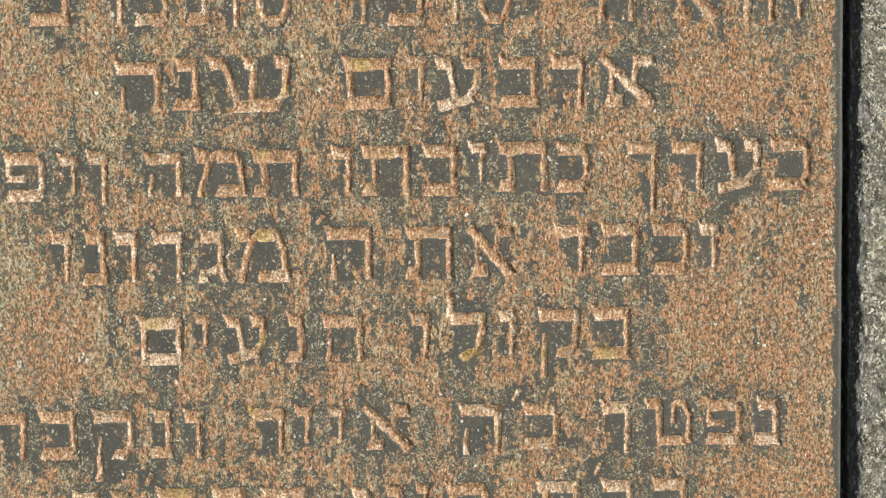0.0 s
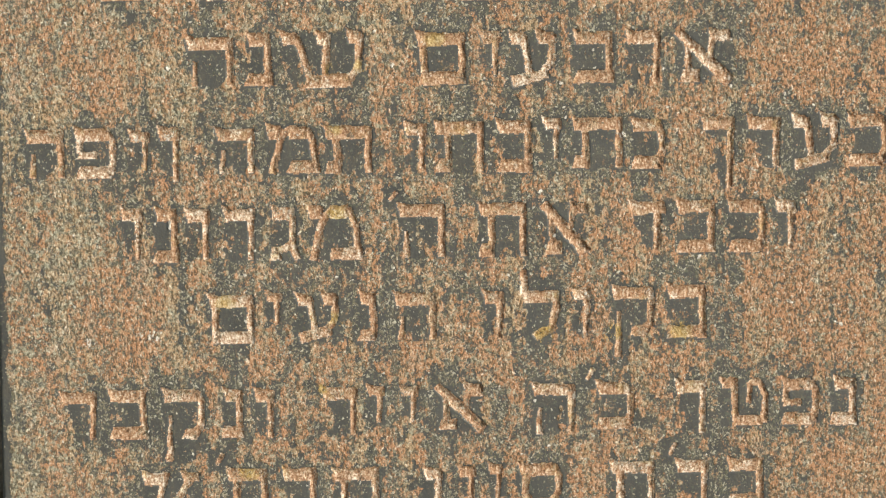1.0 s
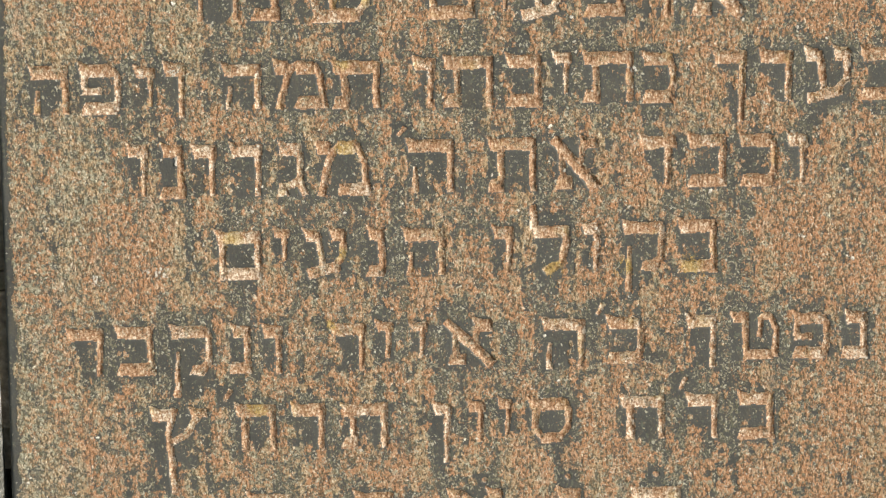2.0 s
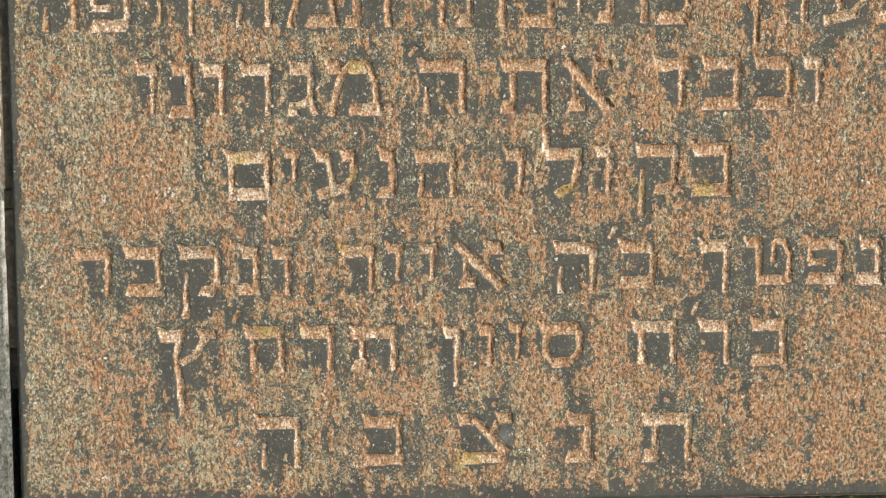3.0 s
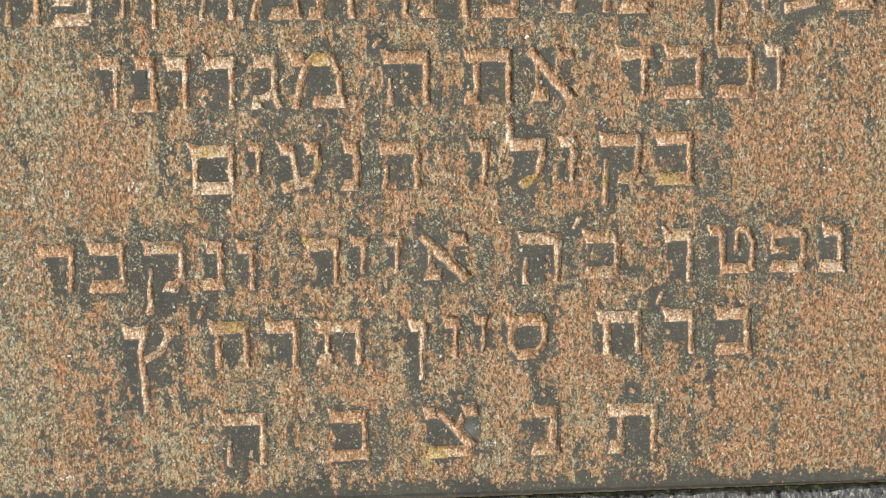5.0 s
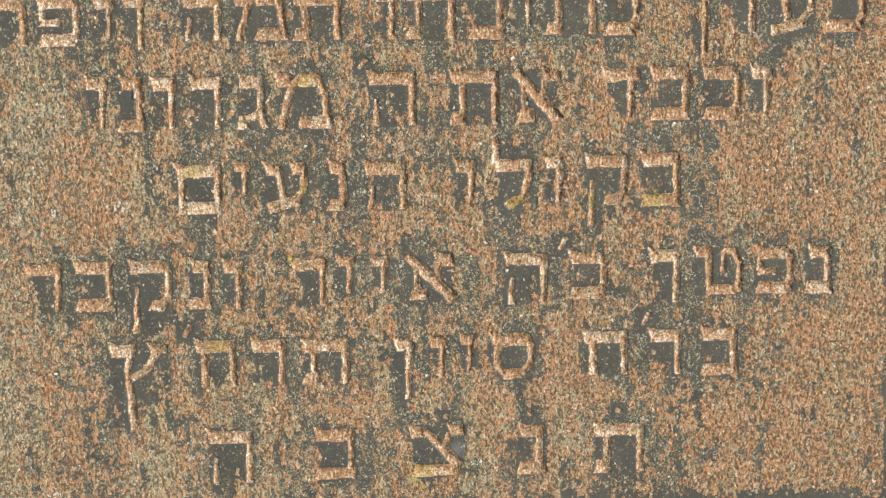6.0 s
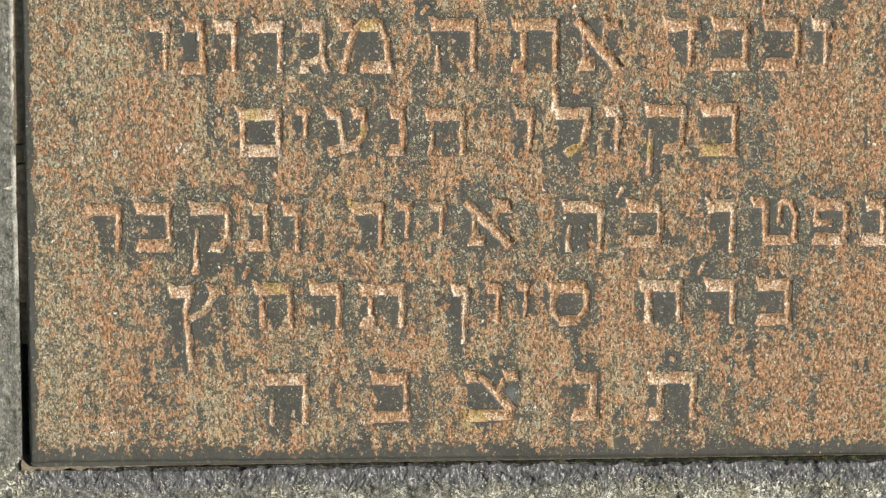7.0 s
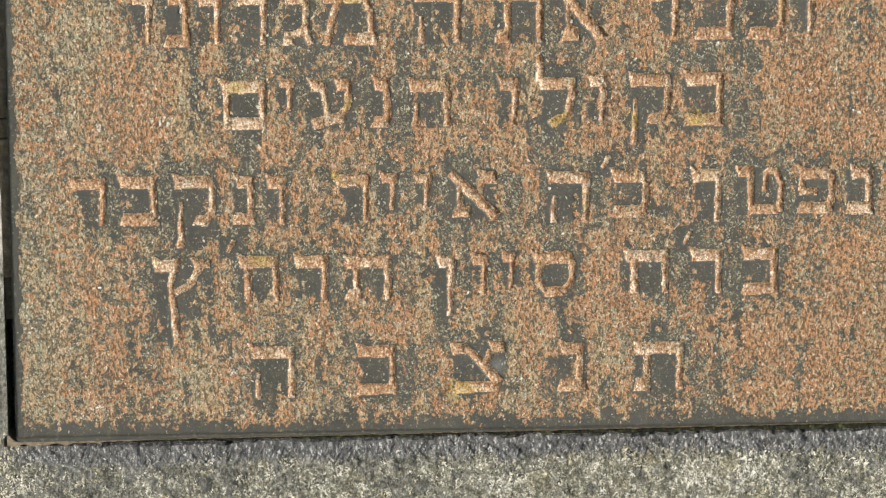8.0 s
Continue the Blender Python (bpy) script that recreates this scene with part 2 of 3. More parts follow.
def fractal(x, z, size, seed, stretch=1.0, octaves=4):
    total, weight = 0.0, 0.0
    for k in range(octaves):
        total = total + vnoise(x, z, size / 2**k, seed + k, stretch) * 0.6**k
        weight += 0.6**k
    return total / weight


def crease(x, z, size, seed, stretch=1.0):
    """Sharp ridges between hollows, as on broken stone."""
    return 1 - 2 * np.abs(fractal(x, z, size, seed, stretch, 3) - 0.5) * 2


def faces_mesh(name, verts, faces, soft=True):
    """A mesh from arrays: verts n x 3, faces m x (3 or 4)."""
    me = bpy.data.meshes.new(name)
    k = faces.shape[1]
    me.vertices.add(len(verts))
    me.vertices.foreach_set("co", np.ascontiguousarray(verts, dtype=np.float32).ravel())
    me.loops.add(faces.size)
    me.loops.foreach_set("vertex_index", np.ascontiguousarray(faces, dtype=np.int32).ravel())
    me.polygons.add(len(faces))
    me.polygons.foreach_set("loop_start", np.arange(0, faces.size, k, dtype=np.int32))
    me.update(calc_edges=True)
    me.polygons.foreach_set("use_smooth", np.full(len(faces), soft))
    return me


def child(name, me, material, parent, label=""):
    ob = new(name, me)
    me.materials.append(material)
    ob.parent = parent
    return tagged(ob, label)


def part(name, bm, material, parent, label=""):
    me = bpy.data.meshes.new(name)
    bm.to_mesh(me)
    bm.free()
    return child(name, me, material, parent, label)


def block(corners, y0, y1, bevel=0.0):
    """A slab from corners in x and z, between two depths, with rounded edges."""
    bm = bmesh.new()
    front = [bm.verts.new((x, y0, z)) for x, z in corners]
    back = [bm.verts.new((x, y1, z)) for x, z in corners]
    bm.faces.new(front)
    bm.faces.new(back[::-1])
    for k in range(len(corners)):
        m = (k + 1) % len(corners)
        bm.faces.new((front[m], front[k], back[k], back[m]))
    bmesh.ops.recalc_face_normals(bm, faces=bm.faces)
    if bevel:
        bmesh.ops.bevel(bm, geom=list(bm.edges), offset=bevel, segments=2, affect="EDGES", profile=0.5)
    return bm


def sheet(xs, ys, zs, mask, extra=None, soft=True):
    """Picks the masked cells of a grid (arrays rows x columns) as a mesh, with point values."""
    rows, cols = xs.shape
    r, c = np.nonzero(mask)
    quads = np.stack([r * cols + c, r * cols + c + 1, (r + 1) * cols + c + 1, (r + 1) * cols + c], 1)
    used, index = np.unique(quads, return_inverse=True)
    verts = np.stack([xs.ravel(), ys.ravel(), zs.ravel()], 1)[used]
    me = faces_mesh("sheet", verts, index.reshape(quads.shape), soft)
    for key, values in (extra or {}).items():
        me.attributes.new(key, "FLOAT", "POINT").data.foreach_set("value", values.ravel()[used].astype(np.float32))
    return me


def flakes(x, y, z, size, seed, tilt=0.5, rim=5, extra=None, narrow=0.4):
    """Thin cupped flakes with ragged rims, each an island of its own."""
    rs = np.random.RandomState(seed)
    n = len(x)
    ang = (np.arange(rim)[None] + rs.uniform(-0.3, 0.3, (n, rim)) + rs.rand(n, 1) * rim) * 2 * math.pi / rim
    rad = size[:, None] * 0.5 * rs.uniform(0.55, 1.25, (n, rim))
    squash = rs.uniform(narrow, narrow + 0.5, (n, 1))
    turn = rs.rand(n, 1) * math.pi
    a, b = rad * np.cos(ang), rad * np.sin(ang) * squash
    u, v = a * np.cos(turn) - b * np.sin(turn), a * np.sin(turn) + b * np.cos(turn)
    tx, tz = rs.normal(0, tilt, (n, 1)), rs.normal(0, tilt, (n, 1))
    lift = -(tx * u + tz * v) - rs.uniform(-0.08, 0.20, (n, rim)) * size[:, None]
    verts = np.empty((n, rim + 1, 3))
    verts[:, 0] = np.stack([x, y - 0.1 * size, z], 1)
    verts[:, 1:, 0], verts[:, 1:, 1], verts[:, 1:, 2] = x[:, None] + u, y[:, None] + lift, z[:, None] + v
    k = np.arange(rim)
    tri = np.stack([np.zeros(rim, int), 1 + k, 1 + (k + 1) % rim], 1)
    me = faces_mesh("flakes", verts.reshape(-1, 3), (np.arange(n)[:, None, None] * (rim + 1) + tri[None]).reshape(-1, 3), False)
    for key, values in (extra or {}).items():
        me.attributes.new(key, "FLOAT", "POINT").data.foreach_set("value", np.repeat(values, rim + 1).astype(np.float32))
    return me


def curls(x, y, z, size, seed, upright=0.5, slim=0.42, lift=0.16, extra=None):
    """Small bent lobes with narrowed ends, each an island of its own; upright (0 to 1) draws them towards the vertical."""
    rs = np.random.RandomState(seed)
    n = len(x)
    turn = math.pi / 2 + rs.uniform(-1, 1, n) * math.pi / 2 * (1 - upright * rs.rand(n))
    bend = rs.normal(0, 0.9, n)
    wide = size * rs.uniform(slim * 0.75, slim * 1.35, n)
    roll, pitch = rs.normal(0, 0.09, n), rs.normal(0, 0.07, n)
    verts = np.empty((n, 3, 2, 3))
    for k, (along, width) in enumerate(((-0.5, 0.40), (0.0, 1.0), (0.5, 0.45))):
        a = turn + bend * along
        cx, cz = along * size * np.cos(turn + bend * along * 0.5), along * size * np.sin(turn + bend * along * 0.5)
        arch = lift * size * (1 - (2 * along) ** 2) * rs.uniform(0.3, 1.2, n) + pitch * along * size
        for m, side in enumerate((-0.5, 0.5)):
            w = side * wide * width * rs.uniform(0.75, 1.25, n)
            verts[:, k, m] = np.stack([x + cx - w * np.sin(a), y - arch - roll * w, z + cz + w * np.cos(a)], 1)
    quad = np.array([[2 * k, 2 * k + 1, 2 * k + 3, 2 * k + 2] for k in range(2)])[:, ::-1]
    me = faces_mesh("curls", verts.reshape(-1, 3), (np.arange(n)[:, None, None] * 6 + quad[None]).reshape(-1, 4), False)
    for key, values in (extra or {}).items():
        me.attributes.new(key, "FLOAT", "POINT").data.foreach_set("value", np.repeat(values, 6).astype(np.float32))
    return me


# ---- letters ----
THICK, THIN = 0.0083, 0.0047


def bar(x0, x1, top, t=THICK, flag=0.0024):
    """A broad stroke with a pointed flag at its start."""
    body = [(x0 + 0.0002, top), (x1 - 0.0014, top), (x1, top - 0.0014), (x1, top - t), (x0 + 0.0010, top - t)]
    tip = [(x0 - 0.5 * flag, top + flag), (x0 + min(0.0055, 0.45 * (x1 - x0)), top), (x0 + min(0.0055, 0.45 * (x1 - x0)), top - 0.5 * t), (x0 + 0.0008, top - 0.8 * t)]
    return (body, tip)


def line(x0, y0, x1, y1, w0=THIN, w1=None):
    """A stroke from point to point, of a width that may change."""
    w1 = w0 if w1 is None else w1
    d = math.hypot(x1 - x0, y1 - y0) or 1e-6
    nx, ny = -(y1 - y0) / d / 2, (x1 - x0) / d / 2
    return [(x0 + nx * w0, y0 + ny * w0), (x1 + nx * w1, y1 + ny * w1), (x1 - nx * w1, y1 - ny * w1), (x0 - nx * w0, y0 - ny * w0)]


def foot(x0, x1, bottom, t=THICK):
    """A broad stroke along the foot of a letter."""
    return [(x0 + 0.0015, bottom + t), (x1, bottom + t), (x1, bottom), (x0 - 0.001, bottom)]


def glyph(ch, W, H):
    """The strokes of a letter, each a convex outline, in a box W wide and H high."""
    s, r = THIN, W - THIN / 2
    T = min(THICK, 0.29 * H)
    if ch == "ה":
        return [bar(0, W, H, T), line(r, H, r - 0.0005, 0), line(0.1 * W + s / 2, 0.52 * H, 0.1 * W + s / 2 - 0.001, 0.0, 0.6 * s, s)]
    if ch == "ח":
        return [bar(0, W, H, T), line(r, H, r, 0), line(0.14 * W + s / 2, H, 0.12 * W + s / 2, 0, s, 1.15 * s)]
    if ch == "ת":
        return [bar(0, W, H, T), line(r, H, r, 0), line(0.25 * W, H - T, 0.27 * W, 0.15 * H), foot(0, 0.34 * W, 0, 0.28 * H)]
    if ch in "רך":
        return [bar(0, W, H, T), line(r, H, r - 0.001, 0, s, 0.85 * s)]
    if ch == "ד":
        return [bar(0, W, H, T), line(0.76 * W, H, 0.74 * W, 0)]
    if ch == "ב":
        return [bar(0, 0.92 * W, H, T), line(0.87 * W, H, 0.87 * W, 0.1 * H), foot(0, W, 0, T)]
    if ch == "כ":
        return [bar(0, 0.82 * W, H, T), line(0.76 * W, H - 0.35 * s, r, 0.72 * H), line(r, 0.76 * H, r, 0.30 * H), line(r, 0.34 * H, 0.78 * W, 0.10 * H, s, 1.3 * s),
                foot(0.02 * W, 0.86 * W, 0, T)]
    if ch in "ון":
        return [bar(0, W, H, T), line(r - 0.0005, H, r - 0.0015, 0, s, 0.8 * s)]
    if ch == "י":
        return [bar(0, W, H, T), line(r - 0.0005, H, r - 0.002, 0, s, 0.6 * s)]
    if ch == "נ":
        return [bar(0.1 * W, 0.92 * W, H, T), line(0.80 * W, H, 0.80 * W, 0.1 * H), foot(0, W, 0, T)]
    if ch == "ס":
        return [bar(0, 0.85 * W, H, T), line(0.80 * W, H - 0.3 * s, r, 0.72 * H), line(r, 0.75 * H, r, 0.35 * H), line(r, 0.4 * H, 0.68 * W, 0.08 * H),
                foot(0.28 * W, 0.74 * W, 0, 0.85 * T), line(0.34 * W, 0.08 * H, 0.12 * W, 0.36 * H), line(0.12 * W, 0.32 * H, 0.2 * W, 0.85 * H)]
    if ch == "ם":
        return [bar(0, W, H, T), line(r, H, r, 0), foot(0.05 * W, W, 0, T), line(0.15 * W, H, 0.14 * W, 0)]
    if ch == "ש":
        return [bar(0, 0.22 * W, H, T), line(0.19 * W, 0.95 * H, 0.33 * W, 0.2 * H), bar(0.42 * W, 0.58 * W, H, T), line(0.56 * W, 0.95 * H, 0.52 * W, 0.2 * H),
                bar(0.80 * W, W, H, T), line(0.97 * W, 0.95 * H, 0.92 * W, 0.32 * H), line(0.94 * W, 0.36 * H, 0.82 * W, 0.12 * H), foot(0.28 * W, 0.86 * W, 0, T)]
    if ch == "ע":
        return [bar(0, 0.34 * W, H, T), line(0.30 * W, 0.95 * H, 0.44 * W, 0.22 * H), bar(0.60 * W, 0.97 * W, H, T), line(0.93 * W, 0.95 * H, 0.90 * W, 0.42 * H),
                line(0.92 * W, 0.46 * H, 0.66 * W, 0.22 * H), line(0.84 * W, 0.25 * H, 0.05 * W, 0.11 * H, 1.3 * s, 1.6 * s)]
    if ch == "פ":
        return glyph("כ", W, H) + [line(0.12 * W, H, 0.12 * W, 0.50 * H), foot(0.06 * W, 0.52 * W, 0.40 * H, 0.16 * H)]
    if ch == "ט":
        return [bar(0, 0.36 * W, H, 0.8 * T), line(0.30 * W, H, 0.32 * W, 0.1 * H), foot(0.26 * W, 0.90 * W, 0, 0.8 * T), line(0.93 * W, 0.06 * H, 0.96 * W, 0.66 * H),
                line(0.96 * W, 0.62 * H, 0.80 * W, 0.95 * H), line(0.84 * W, 0.95 * H, 0.62 * W, 0.88 * H), line(0.63 * W, 0.92 * H, 0.60 * W, 0.45 * H, 0.9 * s, 0.7 * s)]
    if ch == "ל":
        return [line(0.08 * W, H, 0.10 * W, 0.62 * H, s, 1.2 * s), bar(0.05 * W, 0.95 * W, 0.69 * H, T, 0.0), line(r, 0.69 * H, r, 0.36 * H), line(r, 0.40 * H, 0.72 * W, 0.12 * H),
                line(0.80 * W, 0.17 * H, 0.32 * W, 0.03 * H, 1.2 * s, 1.3 * s)]
    if ch == "ק":
        return [bar(0, 0.90 * W, H, T), line(0.85 * W, H - 0.3 * s, r, 0.80 * H), line(r, 0.84 * H, r - 0.001, 0.46 * H), line(r, 0.50 * H, 0.70 * W, 0.36 * H, s, 1.4 * s),
                foot(0.44 * W, 0.80 * W, 0.30 * H, 0.16 * H), line(0.17 * W, 0.66 * H, 0.13 * W, 0.0, 0.5 * s, 1.1 * s)]
    if ch == "ג":
        return [bar(0.08 * W, 0.80 * W, H, T), line(0.76 * W, H, 0.78 * W, 0.25 * H), line(0.76 * W, 0.30 * H, 0.95 * W, 0.02 * H), line(0.76 * W, 0.30 * H, 0.30 * W, 0.18 * H),
                foot(0, 0.40 * W, 0, 0.28 * H)]
    if ch == "מ":
        return [bar(0, 0.32 * W, H, T), line(0.30 * W, 0.80 * H, 0.08 * W, 0.0, 0.9 * s, 1.1 * s), line(0.26 * W, 0.74 * H, 0.48 * W, 0.93 * H), bar(0.40 * W, 0.82 * W, H, T, 0.0),
                line(0.78 * W, 0.95 * H, 0.92 * W, 0.62 * H), line(0.91 * W, 0.66 * H, 0.97 * W, 0.0), foot(0.40 * W, 0.96 * W, 0, T)]
    if ch == "א":
        return [line(0.02 * W, H, 0.97 * W, 0.02 * H, 0.7 * T, T), bar(0.60 * W, W, H, 0.9 * T), line(0.66 * W, 0.85 * H, 0.62 * W, 0.48 * H, s, 0.8 * s),
                line(0.20 * W, 0.76 * H, 0.24 * W, 0.2 * H, 0.8 * s, s), foot(0.08 * W, 0.44 * W, 0.02 * H, 0.26 * H)]
    if ch == "צ":
        return [bar(0, 0.30 * W, H, T), line(0.26 * W, 0.95 * H, 0.90 * W, 0.20 * H, s, 1.5 * s), bar(0.70 * W, W, H, 0.8 * T), line(0.74 * W, 0.85 * H, 0.60 * W, 0.45 * H),
                foot(0.06 * W, 0.90 * W, 0, T)]
    if ch == "ץ":
        return [bar(0, 0.40 * W, H, T), line(0.42 * W, H, 0.28 * W, 0.68 * H), line(0.29 * W, 0.72 * H, 0.38 * W, 0.0, s, 1.2 * s), bar(0.68 * W, W, H, 0.8 * T),
                line(0.84 * W, 0.90 * H, 0.60 * W, 0.68 * H), line(0.64 * W, 0.70 * H, 0.34 * W, 0.60 * H)]
    if ch == "׳":
        return [line(0.85 * W, 0.95 * H, 0.2 * W, 0.05 * H, 0.8 * s, 0.5 * s)]
    return [[(W / 2 + W / 2 * math.cos(k * math.pi / 4), H / 2 + H / 2 * math.sin(k * math.pi / 4)) for k in range(8)][::-1]]


# every line of the inscription: its letters from the tablet's left side to its right, and their boxes (x0, x1, z0, z1) in tenths of a millimetre
INSCRIPTION = [
    ("בוכנוסובוסחאחו", [(764, 1012, 3979, 4298), (1227, 1333, 3978, 4290), (1376, 1591, 3967, 4286), (1690, 1829, 3967, 4280), (1905, 2015, 3956, 4276), (2087, 2303, 3951, 4271), (2658, 2767, 3953, 4260), (2866, 3089, 3941, 4254), (3198, 3308, 3948, 4248), (3391, 3607, 3936, 4243), (4078, 4328, 3935, 4235), (4527, 4816, 3938, 4231), (4936, 5149, 3923, 4223), (5226, 5332, 3931, 4218)]),
    ("הנשםיעברא", [(1247, 1527, 3464, 3761), (1587, 1754, 3458, 3778), (1804, 2287, 3443, 3780), (2597, 2888, 3444, 3758), (2972, 3092, 3496, 3759), (3138, 3412, 3416, 3753), (3516, 3756, 3435, 3745), (3823, 4031, 3429, 3746), (4114, 4442, 3421, 3738)]),
    ("הפיוהמתותביתכךרעכ", [(276, 510, 2937, 3234), (569, 817, 2928, 3235), (888, 1019, 2973, 3212), (1061, 1195, 2901, 3232), (1398, 1632, 2943, 3217), (1700, 2002, 2936, 3226), (2042, 2321, 2928, 3219), (2516, 2650, 2930, 3227), (2691, 2986, 2921, 3228), (3060, 3269, 2913, 3231), (3330, 3444, 2987, 3237), (3505, 3801, 2930, 3237), (3851, 4053, 2916, 3224), (4261, 4460, 2794, 3222), (4531, 4733, 2908, 3216), (4797, 5070, 2884, 3226), (5127, 5370, 2901, 3219)]),
    ("ונורגמהתאדבכו׳", [(820, 955, 2433, 2751), (1005, 1163, 2411, 2746), (1201, 1352, 2424, 2735), (1427, 1616, 2418, 2737), (1697, 1873, 2412, 2738), (1927, 2238, 2406, 2741), (2461, 2745, 2408, 2740), (2941, 3226, 2404, 2736), (3314, 3591, 2409, 2728), (3835, 4052, 2415, 2727), (4116, 4350, 2405, 2727), (4421, 4648, 2398, 2721), (4703, 4828, 2410, 2715), (2400, 2467, 2758, 2826)]),
    ("םיענהולוקב", [(1318, 1590, 1906, 2212), (1664, 1763, 2022, 2222), (1838, 2093, 1905, 2211), (2206, 2325, 1907, 2213), (2424, 2683, 1906, 2202), (2955, 3087, 1896, 2202), (3180, 3419, 1898, 2333), (3489, 3605, 1901, 2214), (3725, 3984, 1773, 2209), (4059, 4295, 1885, 2211)]),
    ("רבקנורייאהכרטפנ׳", [(403, 624, 1335, 1636), (697, 931, 1330, 1642), (1019, 1276, 1192, 1636), (1372, 1506, 1327, 1632), (1573, 1700, 1324, 1629), (1974, 2195, 1324, 1629), (2253, 2360, 1400, 1632), (2450, 2560, 1400, 1632), (2660, 2952, 1340, 1631), (3239, 3501, 1307, 1626), (3625, 3856, 1325, 1627), (4101, 4292, 1290, 1623), (4369, 4654, 1334, 1632), (4737, 4969, 1328, 1627), (5033, 5197, 1324, 1623), (3553, 3620, 1633, 1715)]),
    ("ץחרתןויסחרב׳׳", [(879, 1223, 585, 1123), (1390, 1636, 841, 1137), (1727, 1936, 836, 1132), (2024, 2307, 837, 1126), (2577, 2695, 730, 1119), (2780, 2895, 855, 1123), (2969, 3064, 898, 1127), (3155, 3415, 840, 1129), (3709, 3976, 852, 1128), (4101, 4304, 840, 1129), (4415, 4638, 831, 1131), (4047, 4115, 1152, 1243), (1313, 1380, 1154, 1241)]),
    ("הבצנת•••", [(1439, 1715, 224, 566), (2087, 2332, 235, 559), (2649, 2990, 239, 563), (3300, 3471, 237, 554), (3768, 4071, 228, 545), (2858, 2899, 598, 644), (3361, 3409, 600, 650), (3898, 3939, 606, 652)]),
]

# ---- tablet ----
TOP = 0.62
STEP = 0.0007


def left_edge(z):
    return 0.0295 * z


def right_edge(z):
    return 0.5571 - 0.005 * z


zv = np.concatenate([np.arange(0, 0.452, STEP), np.linspace(0.456, TOP, 36)])
uv = np.linspace(0, 1, 820)
GZ = np.repeat(zv[:, None], len(uv), 1)
GX = left_edge(GZ) + uv[None] * (right_edge(GZ) - left_edge(GZ))
# the lower edge sinks a little towards one end, where the corner is rounded
ROUND = 0.0032


def low_edge(x):
    return -0.0026 * np.clip(1 - x / 0.50, 0, 1)


def rounded(z):
    return ROUND - np.sqrt(ROUND**2 - np.clip(ROUND - z, 0, ROUND) ** 2)


GX = GX + rounded(GZ) * (1 - smooth(0.0, 0.010, GX - left_edge(GZ)))
GZ = GZ + low_edge(GX) * (1 - smooth(0.0, 0.018, GZ))

# signed distance to the letters: negative inside a cut
dist = np.full(GX.shape, 0.05)
WITHIN = np.zeros(GX.shape)
owner = np.full(GX.shape, -1)
WOBX, WOBZ = (fractal(GX, GZ, 0.006, 11, octaves=4) - 0.5) * 0.0022, (fractal(GX, GZ, 0.006, 17, octaves=4) - 0.5) * 0.0022
count = 0
for text, boxes in INSCRIPTION:
    for ch, (x0, x1, z0, z1) in zip(text, boxes):
        x0, x1, z0, z1 = x0 / 1e4, x1 / 1e4, z0 / 1e4, z1 / 1e4
        ra, rb = np.searchsorted(zv, [z0 - 0.03, z1 + 0.03])
        ca, cb = [int(v) for v in np.clip(((np.array([x0 - 0.03, x1 + 0.03])) / 0.56 * 820).round() + (-8, 8), 0, 820)]
        px, pz = (GX + WOBX)[ra:rb, ca:cb] - x0, (GZ + WOBZ)[ra:rb, ca:cb] - z0
        best = np.full(px.shape, 1.0)
        for poly in [p for q in glyph(ch, x1 - x0, z1 - z0) for p in (q if isinstance(q, tuple) else (q,))]:
            inside = np.full(px.shape, -1.0)
            near = np.full(px.shape, 1.0)
            area = sum(a[0] * b[1] - b[0] * a[1] for a, b in zip(poly, poly[1:] + poly[:1]))
            for (ax, az), (bx, bz) in zip(poly, poly[1:] + poly[:1]):
                ex, ez = bx - ax, bz - az
                l2 = ex * ex + ez * ez
                if l2 < 1e-12:
                    continue
                t = np.clip(((px - ax) * ex + (pz - az) * ez) / l2, 0, 1)
                near = np.minimum(near, np.hypot(px - ax - t * ex, pz - az - t * ez))
                side = ((pz - az) * ex - (px - ax) * ez) / math.sqrt(l2) * (-1 if area > 0 else 1)
                inside = np.maximum(inside, side)
            best = np.minimum(best, np.where(inside < 0, -near, near))
        view = dist[ra:rb, ca:cb]
        owner[ra:rb, ca:cb] = np.where((best < view) & (best < 0), count, owner[ra:rb, ca:cb])
        dist[ra:rb, ca:cb] = np.minimum(view, best)
        m = 0.0 if z1 - z0 > 0.012 else 0.003
        WITHIN[ra:rb, ca:cb] = np.maximum(WITHIN[ra:rb, ca:cb], (1 + 600 * m) * ((px > -m) & (px < x1 - x0 + m) & (pz > -m) & (pz < z1 - z0 + m)))
        count += 1

# how densely lichen covers the stone
edge = np.minimum(GX - left_edge(GZ), right_edge(GZ) - GX)
rag = fractal(GX, GZ, 0.010, 31) - 0.5
EDGE = smooth(0.0035, 0.0065, edge + rag * 0.006) * smooth(0.0045, 0.0165, GZ + rag * 0.010 + (fractal(GX, GZ, 0.0045, 33, stretch=4.0, octaves=3) - 0.5) * 0.012 + (fractal(GX, GZ, 0.0017, 35, octaves=2) - 0.5) * 0.016)


def blurred(field, cells):
    """A box blur, twice over."""
    for _ in range(2):
        for axis in (0, 1):
            pad = [(0, 0), (0, 0)]
            pad[axis] = (cells + 1, cells)
            c = np.cumsum(np.pad(field, pad, mode="edge"), axis)
            hi = [slice(None), slice(None)]
            lo = [slice(None), slice(None)]
            hi[axis], lo[axis] = slice(2 * cells + 1, None), slice(0, -2 * cells - 1)
            field = (c[tuple(hi)] - c[tuple(lo)]) / (2 * cells + 1)
    return field


